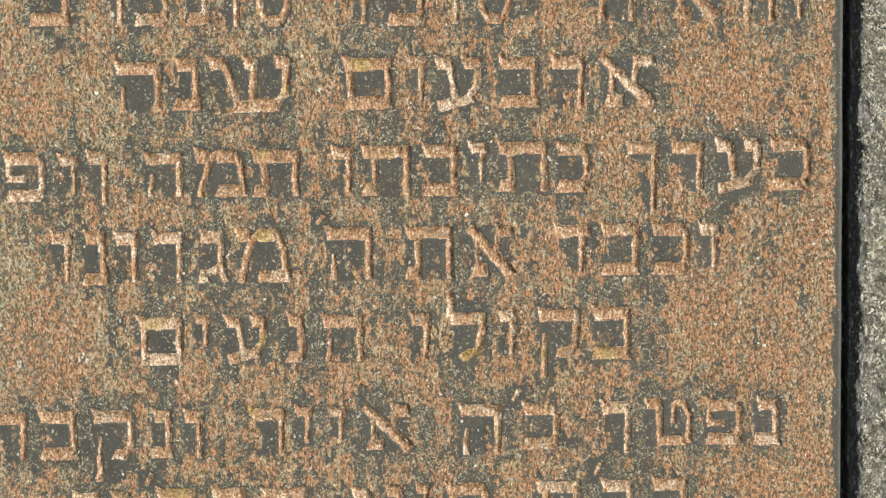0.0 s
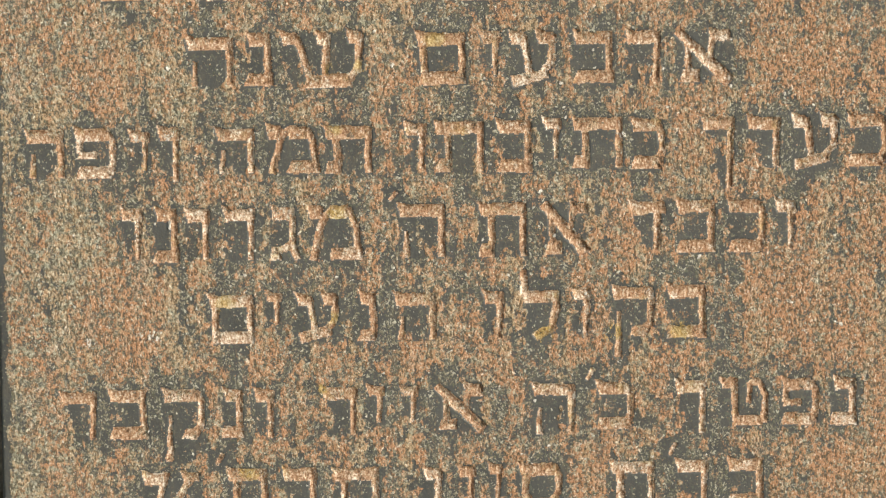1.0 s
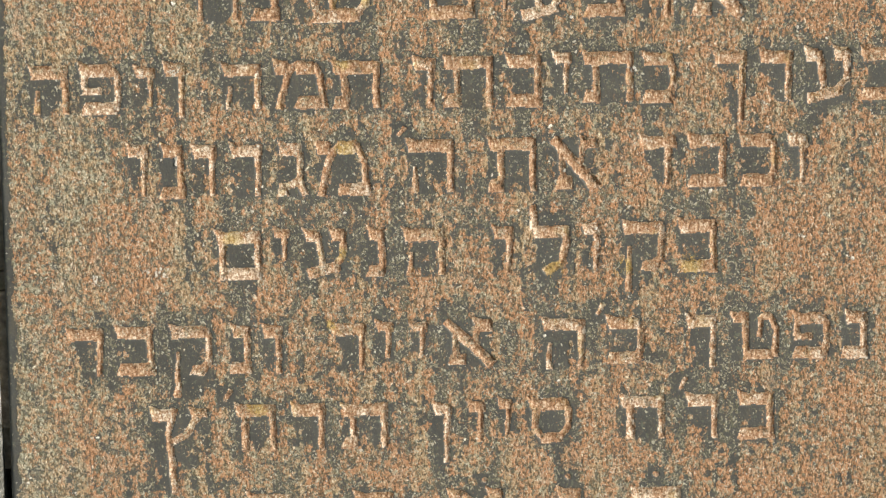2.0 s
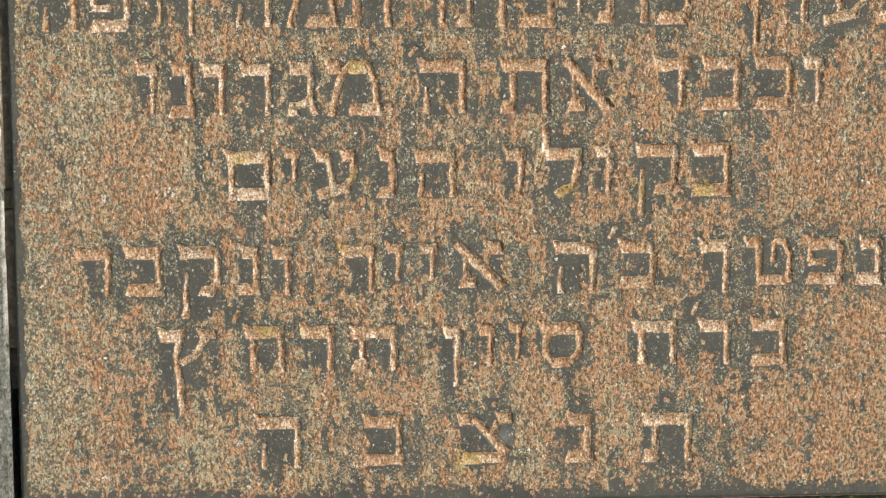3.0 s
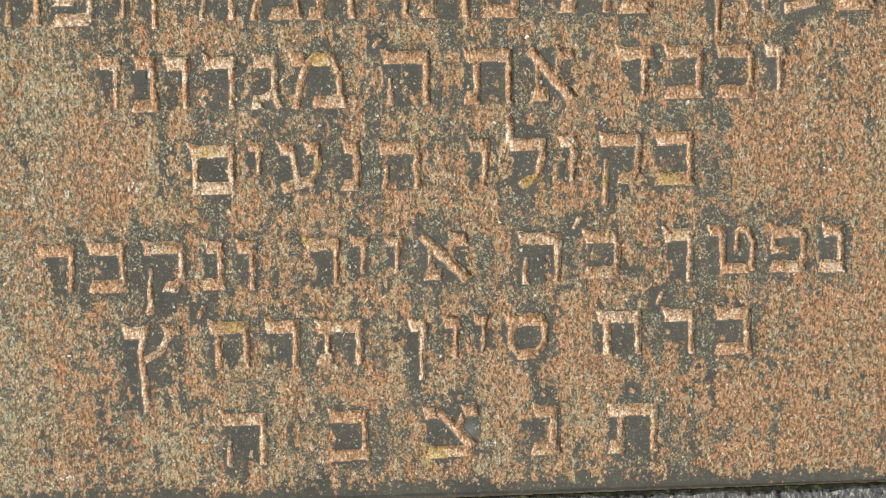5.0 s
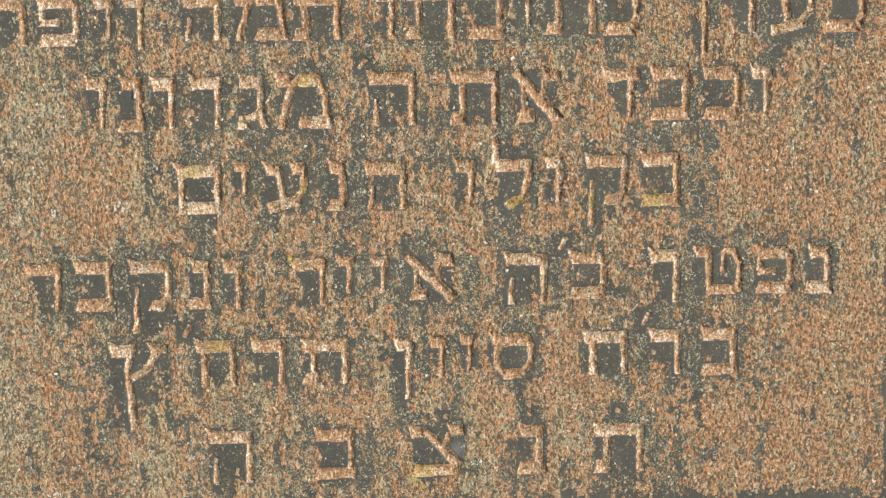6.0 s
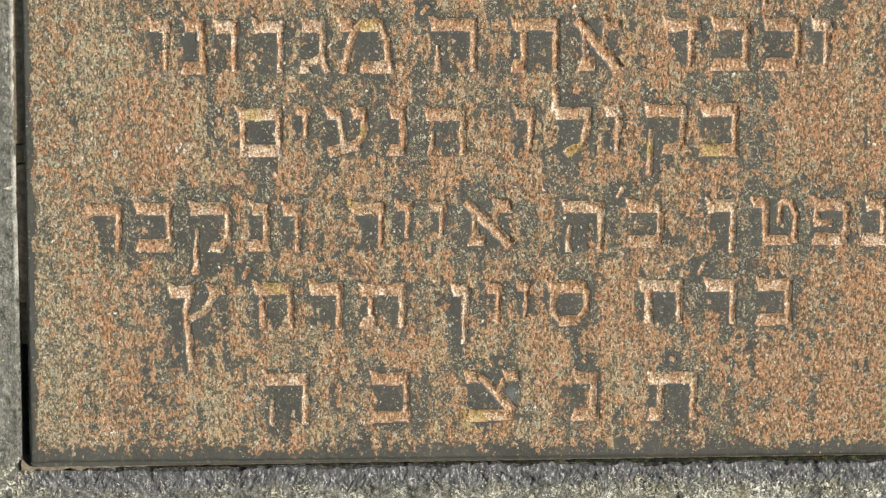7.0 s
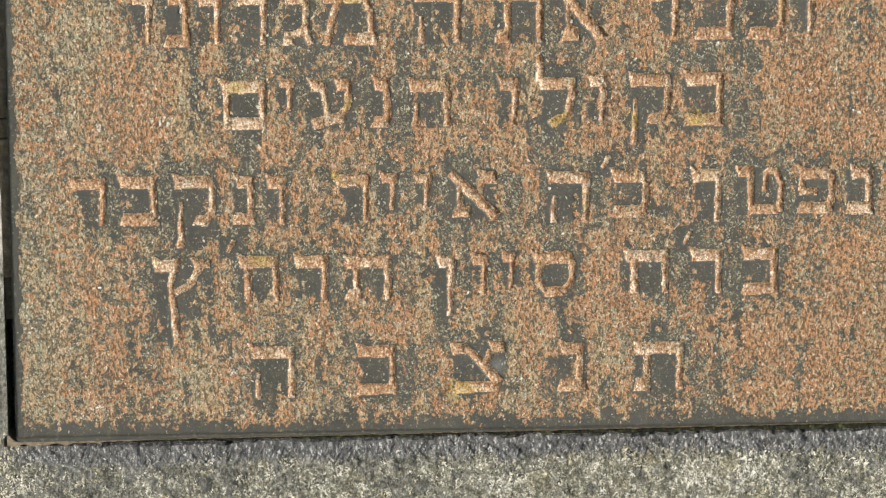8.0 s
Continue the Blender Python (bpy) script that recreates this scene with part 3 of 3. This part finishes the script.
# spots that are barer or more thickly grown than the rest: x, z and radius in millimetres
BARE = [(147, 184, 7), (203, 178, 9), (406, 180, 6), (188, 184, 5), (145, 230, 8), (301, 220, 7), (162, 65, 7), (111, 79, 9), (291, 65, 6), (218, 16, 5), (403, 53, 5), (271, 385, 8), (303, 386, 9), (102, 390, 10), (290, 338, 6), (314, 279, 7), (471, 381, 7), (453, 385, 6), (149, 237, 8), (272, 173, 5), (328, 232, 5), (208, 175, 7), (198, 392, 5), (374, 388, 5)]
DENSE = [(244, 360, 10), (243, 391, 8), (246, 309, 6), (373, 255, 10), (70, 357, 12), (414, 306, 5), (280, 205, 9), (183, 152, 9), (399, 170, 7), (137, 359, 5), (244, 100, 8), (188, 44, 10), (250, 43, 7), (359, 41, 7), (355, 101, 8), (75, 102, 10)]


def spots_field(items):
    total = np.zeros(GX.shape)
    for x, z, r in items:
        total = np.maximum(total, np.exp(-(((GX - x / 1e3) / (r / 1e3)) ** 2 + ((GZ - z / 1e3) / (r / 1e3)) ** 2)))
    return total


# golden lichen
GOLD = [(225.2, 356.7, 5.4), (208.5, 355.0, 4.8), (210.6, 268.9, 8.2), (211.0, 319.7, 5.4), (207.0, 205.7, 6.1), (331.3, 193.6, 7.5), (272.6, 27.7, 9.5), (374.5, 192.9, 6.8), (413.7, 193.0, 8.8), (140.9, 215.9, 8.2), (152.8, 110.9, 7.5), (270.7, 371.5, 8.2), (197.7, 161.3, 4.8)]
YELLOW = spots_field(GOLD)
# drifts of redder and of paler growth: x, z and half width and height in millimetres
RUSTY = [(73, 216, 20, 27), (51, 91, 13, 23), (62, 37, 17, 27), (88, 84, 10, 20), (174, 146, 10, 17), (236, 127, 10, 13), (241, 45, 10, 37), (343, 97, 12, 20), (358, 184, 13, 17), (438, 203, 20, 23), (488, 48, 20, 37), (447, 49, 17, 23), (503, 116, 13, 23), (469, 215, 23, 23), (85, 188, 20, 17), (149, 179, 17, 13), (251, 179, 13, 17), (499, 348, 20, 27), (79, 342, 23, 17)]
PALER = [(16, 120, 11, 90), (106, 37, 17, 20), (191, 17, 13, 13), (307, 26, 13, 17), (367, 50, 13, 20), (280, 70, 13, 13), (468, 186, 10, 20), (51, 251, 20, 40), (212, 376, 38, 20), (112, 338, 24, 30)]


def drifts_field(items):
    total = np.zeros(GX.shape)
    for x, z, rx, rz in items:
        total = np.maximum(total, np.exp(-(((GX - x / 1e3) / (rx / 1e3)) ** 2 + ((GZ - z / 1e3) / (rz / 1e3)) ** 2)))
    return total


HUE = drifts_field(RUSTY) - drifts_field(PALER)
BLUE_PATCH = spots_field([(294.4, 41.5, 4.5)])  # a bluish patch on the bare stone
GROWTH = spots_field(BARE) - spots_field(DENSE)
# rain runs down from the upright strokes, and lichen follows it
cut = np.cumsum(np.pad(dist < 0, ((1, 0), (0, 0))).astype(float), 0)
stem = np.zeros(GX.shape)
stem[:-17] = smooth(0.70, 0.92, (cut[17:-1] - cut[:-18]) / 17)
DRIP = np.zeros(GX.shape)
for k in range(0, 36, 2):
    DRIP[:len(DRIP) - k] = np.maximum(DRIP[:len(DRIP) - k], stem[k:] * (1 - k / 40))
DRIP = blurred(DRIP, 2) * (dist > 0)
# between the stems the rain keeps the stone bare for some way below the letters
core = smooth(0.17, 0.30, blurred((dist < 0).astype(float), 7)) * (1 - blurred(stem, 2))
FALL = np.zeros(GX.shape)
for k in range(0, 44, 2):
    FALL[:len(FALL) - k] = np.maximum(FALL[:len(FALL) - k], core[k:] * (1 - k / 46))
FALL = blurred(FALL, 2) * (1 - DRIP)
crowd = blurred((dist < 0).astype(float), 9) + 0.13 * blurred(WITHIN, 3)
streak = fractal(GX, GZ, 0.010, 41, stretch=3.2)
runs = fractal(GX, GZ, 0.0062, 43, stretch=5.0, octaves=3)
columns = fractal(GX, GZ, 0.0095, 59, stretch=8.0, octaves=3)
speck = fractal(GX, GZ, 0.0045, 45, octaves=3)
fine = fractal(GX, GZ, 0.0026, 47, octaves=3)
bare = smooth(0.165, 0.30, crowd + 0.07 * blurred(WITHIN, 2) + 0.20 * GROWTH - 0.32 * DRIP * (0.5 + runs) + 0.10 * FALL + (streak - 0.5) * 0.34 + (runs - 0.5) * 0.52 + (columns - 0.5) * 0.85 + (speck - 0.5) * 0.50 + (fine - 0.5) * 0.40)
islands = smooth(0.50, 0.58, 0.6 * fractal(GX, GZ, 0.0055, 53, stretch=1.5, octaves=3) + 0.4 * fine)
bare *= 1 - islands * np.clip(0.80 - 0.52 * blurred(WITHIN, 2), 0, 1)
thin = smooth(0.47, 0.60, 0.80 * (columns - 0.5) + fractal(GX, GZ, 0.018, 51, stretch=1.8) + (speck - 0.5) * 0.45 - 0.20 * smooth(0.006, 0.024, dist) + 0.08 * GROWTH)
holes = smooth(0.50, 0.59, 0.060 * (1 - smooth(0.0, 0.15, GX)) + 0.27 * speck + 0.33 * fine + 0.40 * fractal(GX, GZ, 0.0016, 49, stretch=2.6, octaves=2) + 0.06 * (1 - smooth(0.0, 0.020, dist)))
COVER = EDGE * (1 - bare) * (1 - 0.70 * thin) * (1 - 0.75 * holes)

PIT = (0.0651, 0.3917)
# relief: cut letters, worn edges, crust
hollow = np.clip(-dist + (fractal(GX, GZ, 0.004, 67, octaves=3) - 0.5) * 0.0005 * (dist < -0.0006), 0, None)
reach = 0.0011 + 0.0016 * fractal(GX, GZ, 0.011, 69, octaves=3)
depth = reach * np.tanh(hollow * 1.0 / reach)
lumps = fractal(GX, GZ, 0.0030, 61, octaves=3) - 0.5
GY = depth - COVER * (0.0003 + 0.0004 * lumps) - np.where(dist < -0.0008, lumps * 0.0005 + (vnoise(GX, GZ, 0.0016, 63, stretch=1.8) - 0.5) * 0.0005, 0) + (fractal(GX, GZ, 0.05, 71) - 0.5) * 0.0008
worn = np.minimum(edge, GZ)
GY += 0.0012 * (1 - smooth(0, 0.0007 + 0.0026 * fractal(GX, GZ, 0.007, 81, octaves=3), worn)) ** 2
# a small dark pit in the stone
GY += 0.0045 * (1 - smooth(0.0006, 0.0016, np.hypot(GX - PIT[0], GZ - PIT[1])))
cell_dist = (dist[:-1, :-1] + dist[1:, :-1] + dist[:-1, 1:] + dist[1:, 1:]) / 4
cell_owner = np.where(cell_dist < -0.0002, owner[:-1, :-1], -1)

tablet = tagged(new("inscription_tablet"), "dark stone tablet with cut Hebrew letters, crusted with orange lichen", "tablet")
tablet.location = (0, 0, BASE)
corners = [(left_edge(h) + rounded(h), h + low_edge(0) * (1 - smooth(0.0, 0.018, h))) for h in (0.0032, 0.0018, 0.0009, 0.0003, 0.0)]
corners += [(0.50, 0), (right_edge(0), 0), (right_edge(TOP), TOP), (left_edge(TOP), TOP)]
part("slab", block(corners, 0.0046, 0.028), SLATE, tablet)
face = child("face", sheet(GX, GY, GZ, cell_owner < 0, {"cover": COVER, "gold": YELLOW, "hue": HUE, "blue_patch": BLUE_PATCH}), SLATE, tablet, "honed dark grey stone face")
# thin rim that joins the face to the slab
rim = bmesh.new()
ring = [(x, z) for x, z in corners]
for k in range(len(ring)):
    (ax, az), (bx, bz) = ring[k], ring[(k + 1) % len(ring)]
    for s in range(60):
        f, g = s / 60, (s + 1) / 60
        q = [(ax + (bx - ax) * h, az + (bz - az) * h) for h in (f, g)]
        rim.faces.new([rim.verts.new(v) for v in ((q[0][0], 0.0009, q[0][1]), (q[1][0], 0.0009, q[1][1]), (q[1][0], 0.0047, q[1][1]), (q[0][0], 0.0047, q[0][1]))])
part("rim", rim, SLATE, tablet)
for k in range(count):
    mask = cell_owner == k
    if mask.any():
        child("letter", sheet(GX, GY, GZ, mask, {"gold": YELLOW}), FILL, face, "cut letter filled with rust-orange lichen")


def sample(field, x, z):
    r = np.clip(np.searchsorted(zv, z), 0, len(zv) - 1)
    c = np.clip(((x - left_edge(z)) / (right_edge(z) - left_edge(z)) * 819).round().astype(int), 0, 819)
    return field[r, c]


rs = np.random.RandomState(5)
PITCH = 0.00066
fx, fz = np.meshgrid(np.arange(0, 0.560, PITCH), np.arange(0, 0.440, PITCH))
fx, fz = (fx + rs.uniform(-0.6, 0.6, fx.shape) * PITCH).ravel(), (fz + rs.uniform(-0.6, 0.6, fz.shape) * PITCH).ravel()
inside = (fx > left_edge(fz) + 0.0015) & (fx < right_edge(fz) - 0.0015) & (fz > 0.0015)
fx, fz = fx[inside], fz[inside]
dense = sample(COVER, fx, fz)
want = np.clip(0.88 * smooth(0.12, 0.50, dense), 0.014 * sample(EDGE, fx, fz) + 0.006, 1)
want = np.where(sample(dist, fx, fz) < -0.0003, 0.16 + 0.6 * smooth(0.50, 0.64, fractal(fx, fz, 0.013, 77, octaves=3)), want)
keep = rs.rand(len(fx)) < want
fx, fz, want = fx[keep], fz[keep], want[keep]
size = rs.lognormal(math.log(0.00104), 0.34, len(fx)) * (0.6 + 0.4 * np.clip(want / 0.72, 0, 1))
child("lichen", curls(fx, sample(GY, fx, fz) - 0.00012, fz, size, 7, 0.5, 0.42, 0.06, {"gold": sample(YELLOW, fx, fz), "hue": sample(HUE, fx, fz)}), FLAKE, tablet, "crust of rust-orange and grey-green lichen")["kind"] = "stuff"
# small pale grains on the barer stone
qx, qz = rs.uniform(0.002, 0.57, 300000), rs.uniform(0.002, 0.43, 300000)
keep = (qx > left_edge(qz) + 0.001) & (qx < right_edge(qz) - 0.001) & (sample(dist, qx, qz) > 0.0006)
keep &= rs.rand(len(qx)) < 0.10 * sample(COVER, qx, qz) + (1 - sample(COVER, qx, qz)) * (0.03 + 0.95 * sample(EDGE, qx, qz) * (1 - 0.85 * sample(np.clip(WITHIN, 0, 1), qx, qz)) * smooth(0.35, 0.51, 0.5 * fractal(qx, qz, 0.012, 57, stretch=1.6) + 0.5 * fractal(qx, qz, 0.0032, 58, octaves=2)))
qx, qz = qx[keep], qz[keep]
child("pale_grain", curls(qx, sample(GY, qx, qz) - 0.0001, qz, np.minimum(rs.lognormal(math.log(0.00100), 0.42, len(qx)), 0.0024), 6, 0.35, 0.45, 0.07), GRAIN, tablet,
      "tiny grey-green lichen grains")["kind"] = "stuff"
# white crusts: a few larger ones, x, z and width in millimetres, and small scattered ones
CRUST = [(51.7, 18.7, 6.8), (133.0, 40.1, 4.1), (40.4, 60.3, 2.7), (357.9, 50.8, 3.1), (60.8, 194.3, 4.8), (99.7, 197.1, 7.5), (86.3, 45.2, 2.4), (379.4, 312.2, 4.8), (456.8, 290.9, 3.1), (93.1, 316.1, 4.1), (111.6, 316.8, 4.1), (59.9, 192.2, 4.1), (90.8, 197.8, 3.4), (305.8, 32.6, 4.4)]
spot = np.repeat(np.array(CRUST) / 1e3, 12, 0)
wx = np.concatenate([spot[:, 0] + rs.normal(0, 0.34, len(spot)) * spot[:, 2], rs.uniform(0.012, 0.552, 420)])
wz = np.concatenate([spot[:, 1] + rs.normal(0, 0.22, len(spot)) * spot[:, 2], rs.uniform(0.012, 0.43, 420)])
ws = np.concatenate([spot[:, 2] * rs.uniform(0.18, 0.36, len(spot)), rs.lognormal(math.log(0.0012), 0.42, 420)])
child("white_crust", flakes(wx, sample(GY, wx, wz) - 0.0005, wz, ws, 8, 0.06, 9), WHITE, tablet, "scattered small white crusts")["kind"] = "stuff"

# ---- granite headstone with its recess ----
uu = np.concatenate([np.linspace(-0.30, -0.06, 13), np.arange(-0.055, -0.0045, 0.001), np.arange(-0.004, -0.0001, 0.0005), [0.0, 0.0004], np.arange(0.0012, 0.5590, 0.0006), [0.5596, 0.56], np.arange(0.561, 0.63, 0.001), np.linspace(0.64, 0.86, 12)])
vv = np.concatenate([np.linspace(-0.85, -0.075, 26), np.arange(-0.07, -0.0255, 0.0013), np.arange(-0.025, -0.0003, 0.0005), [0.0, 0.0004], np.arange(0.002, 0.44, 0.0014), np.linspace(0.445, 0.64, 30), [0.6404], np.linspace(0.65, 0.95, 10)])
U, V = np.meshgrid(uu, vv)
wl, wr, wb = 1 - smooth(0.0, 0.15, np.abs(U)), 1 - smooth(0.0, 0.15, np.abs(U - 0.56)), 1 - smooth(0.0, 0.03, np.abs(V))
HX = U + wl * (-0.0056 + 0.0295 * V + (fractal(V, V * 0, 0.05, 91) - 0.5) * 0.0012) + wr * (0.0038 - 0.0075 * V + (fractal(V, V * 0, 0.014, 95) - 0.5) * 0.0035)
HZ = V + wb * (-0.0076 + (fractal(U, U * 0, 0.024, 99, octaves=4) - 0.5) * 0.0040 + (fractal(U, U * 0, 0.014, 97, octaves=4) - 0.5) * 0.0046)
sl, sb, sr, st = -U, -V, U - 0.56, V - 0.64
S = np.maximum.reduce([sl, sb, sr, st])
rough = fractal(HX, HZ, 0.012, 101, octaves=5) - 0.5
HY = 0.0028 + rough * 0.0036 + (fractal(HX, HZ, 0.005, 105, octaves=2) - 0.5) * 0.0016 + (fractal(HX, HZ, 0.08, 111) - 0.5) * 0.002
on_left, on_bottom, on_right = (S == sl), (S == sb), (S == sr)
broken = np.zeros(S.shape)
bw = 0.0185 + (fractal(HX, HZ * 0, 0.03, 121) - 0.5) * 0.012
low = np.clip(1 - S / bw, 0, 1)
HY += np.where(on_bottom, 0.0040 * low + (rough * 0.0008 + (0.6 - crease(HX + 0.9 * HZ, HZ, 0.009, 109, 2.2)) * 0.0011 + (0.6 - crease(HX - 0.6 * HZ, HZ, 0.0036, 113, 2.4)) * 0.0008) * smooth(0, 0.3, low) * (0.35 + 0.65 * smooth(0, 0.3, 1 - low)), 0)
broken = np.where(on_bottom, smooth(0.0, 0.45, low + rough * 0.9), broken)
rw = 0.0105 + (fractal(HX * 0, HZ, 0.02, 131) - 0.5) * 0.009
far = np.clip(1 - S / rw, 0, 1)
HY += np.where(on_right, 0.0024 * far**2 + 0.0062 * smooth(0.46, 0.84, far + rough * 0.55) + (rough * 0.003 + (0.6 - crease(HX, HZ, 0.0045, 133, 2.5)) * 0.0010) * smooth(0, 0.3, far), 0)
broken = np.where(on_right, smooth(0.1, 0.6, far + rough * 0.5), broken)
HY += np.where(on_left, 0.0030 * np.clip(1 - S / 0.0024, 0, 1), 0)
HY = np.where(S < 0, 0.030, HY)
hidden = (U > 0.014) & (U < 0.546) & (V > 0.014) & (V < 0.62)
show = ~(hidden[:-1, :-1] & hidden[1:, :-1] & hidden[:-1, 1:] & hidden[1:, 1:])
headstone = tagged(new("headstone"), "weathered grey granite headstone with a shallow recess", "headstone")
headstone.location = (0, 0, BASE)
# "rim" marks the left arris, whose sunlight is put into the colour
child("front", sheet(HX, HY, HZ, show, {"broken": broken, "rim": on_left * smooth(0.0026, 0.0008, S) * smooth(0.06, 0.14, V) * smooth(0.36, 0.56, fractal(U * 0, V, 0.030, 137)), "algae": smooth(0.0, -0.004, U) * smooth(-0.012, 0.01, V + 0.5 * U)}, False), GRANITE, headstone, "rough granite face with pale lichen")
part("body", block([(-0.31, -0.85), (0.87, -0.85), (0.87, 0.955), (-0.31, 0.955)], 0.032, 0.20, 0.006), GRANITE, headstone)

gx, gz = rs.uniform(-0.05, 0.63, 600000), rs.uniform(-0.068, 0.44, 600000)
gl, gb, gr = (-0.0056 + 0.0295 * gz) - gx, -0.0045 - gz, gx - (0.5638 - 0.0075 * gz)
gs = np.maximum.reduce([gl, gb, gr])
# whiter growths: x, z and radius in millimetres
WHITE_SPOTS = [(-10, -31, 14), (-15, -18, 10), (22, -16, 5), (448, -27, 16), (415, -33, 10), (300, -34, 9), (515, -24, 9), (545, -30, 12), (184, -38, 7)]
whiter = np.zeros(len(gx))
for x, z, r in WHITE_SPOTS:
    whiter = np.maximum(whiter, (0.42 if x < 30 else 0.18) * np.exp(-(((gx - x / 1e3) / (r / 1e3)) ** 2 + ((gz - z / 1e3) / (r / 1e3)) ** 2)))
drift = fractal(gx, gz, 0.02, 141)
ragged = 0.016 * (drift - 0.5) + 0.014 * (fractal(gx, gz, 0.006, 147, stretch=2.0, octaves=3) - 0.5) + rs.normal(0, 0.0022, len(gx))
ok = gs > np.where(gb == gs, 0.0140 * smooth(-0.006, 0.022, gx + 0.5 * ragged) + ragged, np.where(gr == gs, 0.0062 + 0.5 * ragged, 0.002))
ok &= rs.rand(len(gx)) < np.where(gl == gs, 0.05 + 0.92 * smooth(0.012, -0.008, gz), np.where(gb == gs, 0.55 + 0.45 * smooth(0.03, 0.40, gx), 0.70)) * smooth(0.42, 0.53, 0.06 * smooth(0.20, 0.50, gx) + 0.08 * smooth(0.010, -0.004, gx) + 0.5 * drift + 0.5 * fractal(gx, gz, 0.0075, 145, octaves=3) + 0.5 * whiter)
gu = np.where(gl == gs, -gl, np.where(gr == gs, 0.56 + gr, gx))[ok]
gx, gz, whiter = gx[ok], gz[ok], whiter[ok]
ri, ci = np.clip(np.searchsorted(vv, gz), 0, len(vv) - 1), np.clip(np.searchsorted(uu, gu), 0, len(uu) - 1)
child("pale_lichen", curls(gx, HY[ri, ci] - 0.0002, gz, rs.lognormal(math.log(0.00128), 0.35, len(gx)), 9, 0.30, 0.40, 0.08, {"white": whiter}), PALE, headstone, "grey-white and yellowish lichen")["kind"] = "stuff"

# cracked mortar behind the joint at the tablet's side, and along its foot
for z0, z1, y in ((0.1990, 0.62, 0.0052), (0.1868, 0.1980, 0.0060), (0.100, 0.1858, 0.0064), (0.072, 0.0992, 0.012)):
    part("mortar", block([(-0.012 + 0.0295 * z0, z0), (0.006 + 0.0295 * z0, z0 + 0.001), (0.006 + 0.0295 * z1, z1 + 0.001), (-0.012 + 0.0295 * z1, z1)], y, 0.031, 0.0008), MORTAR, headstone)
ledge = bmesh.new()
for k in range(280):
    xa, xb = -0.0056 + 0.0020 * k, -0.0056 + 0.0020 * (k + 1)
    t0, t1 = [0.0036 * max(0.20, 1 - 0.018 * j) * (0.7 + 0.6 * noise.noise((j * 0.31, 4.0, 0))) for j in (k, k + 1)]
    za, zb = [float(low_edge(x)) - 0.0001 + 0.0034 * max(0.0, 1 - (x + 0.0056) / 0.0070) ** 2 for x in (xa, xb)]
    la, lb = [float(low_edge(x)) - 0.0002 for x in (xa, xb)]
    front = [ledge.verts.new(v) for v in ((xa, 0.0006, za), (xb, 0.0006, zb), (xb, 0.0012, lb - t1), (xa, 0.0012, la - t0))]
    back = [ledge.verts.new((v.co.x, 0.02, v.co.z)) for v in front]
    ledge.faces.new(front)
    ledge.faces.new((front[3], front[2], back[2], back[3]))
    ledge.faces.new((front[1], front[0], back[0], back[1]))
part("mortar_ledge", ledge, MORTAR, headstone, "ochre mortar edge under the tablet")

# dark strip added to paint the shade in the lower joint, with some moss
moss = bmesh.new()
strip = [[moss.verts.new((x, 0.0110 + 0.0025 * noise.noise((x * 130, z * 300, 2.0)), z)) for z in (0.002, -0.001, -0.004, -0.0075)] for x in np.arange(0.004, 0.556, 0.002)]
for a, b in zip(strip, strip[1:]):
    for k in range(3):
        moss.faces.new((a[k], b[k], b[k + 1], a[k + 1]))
part("moss", moss, MOSS_SHADE, headstone, "near-black shade strip with some dark green moss in the joint under the tablet")

# ---- ground ----
g = bmesh.new()
bmesh.ops.create_grid(g, x_segments=40, y_segments=40, size=60)
ground_mesh = bpy.data.meshes.new("ground")
g.to_mesh(ground_mesh)
g.free()
ground = tagged(new("ground", ground_mesh), "short grass around the headstone", "ground", kind="structure")
ground_mesh.materials.append(EARTH)
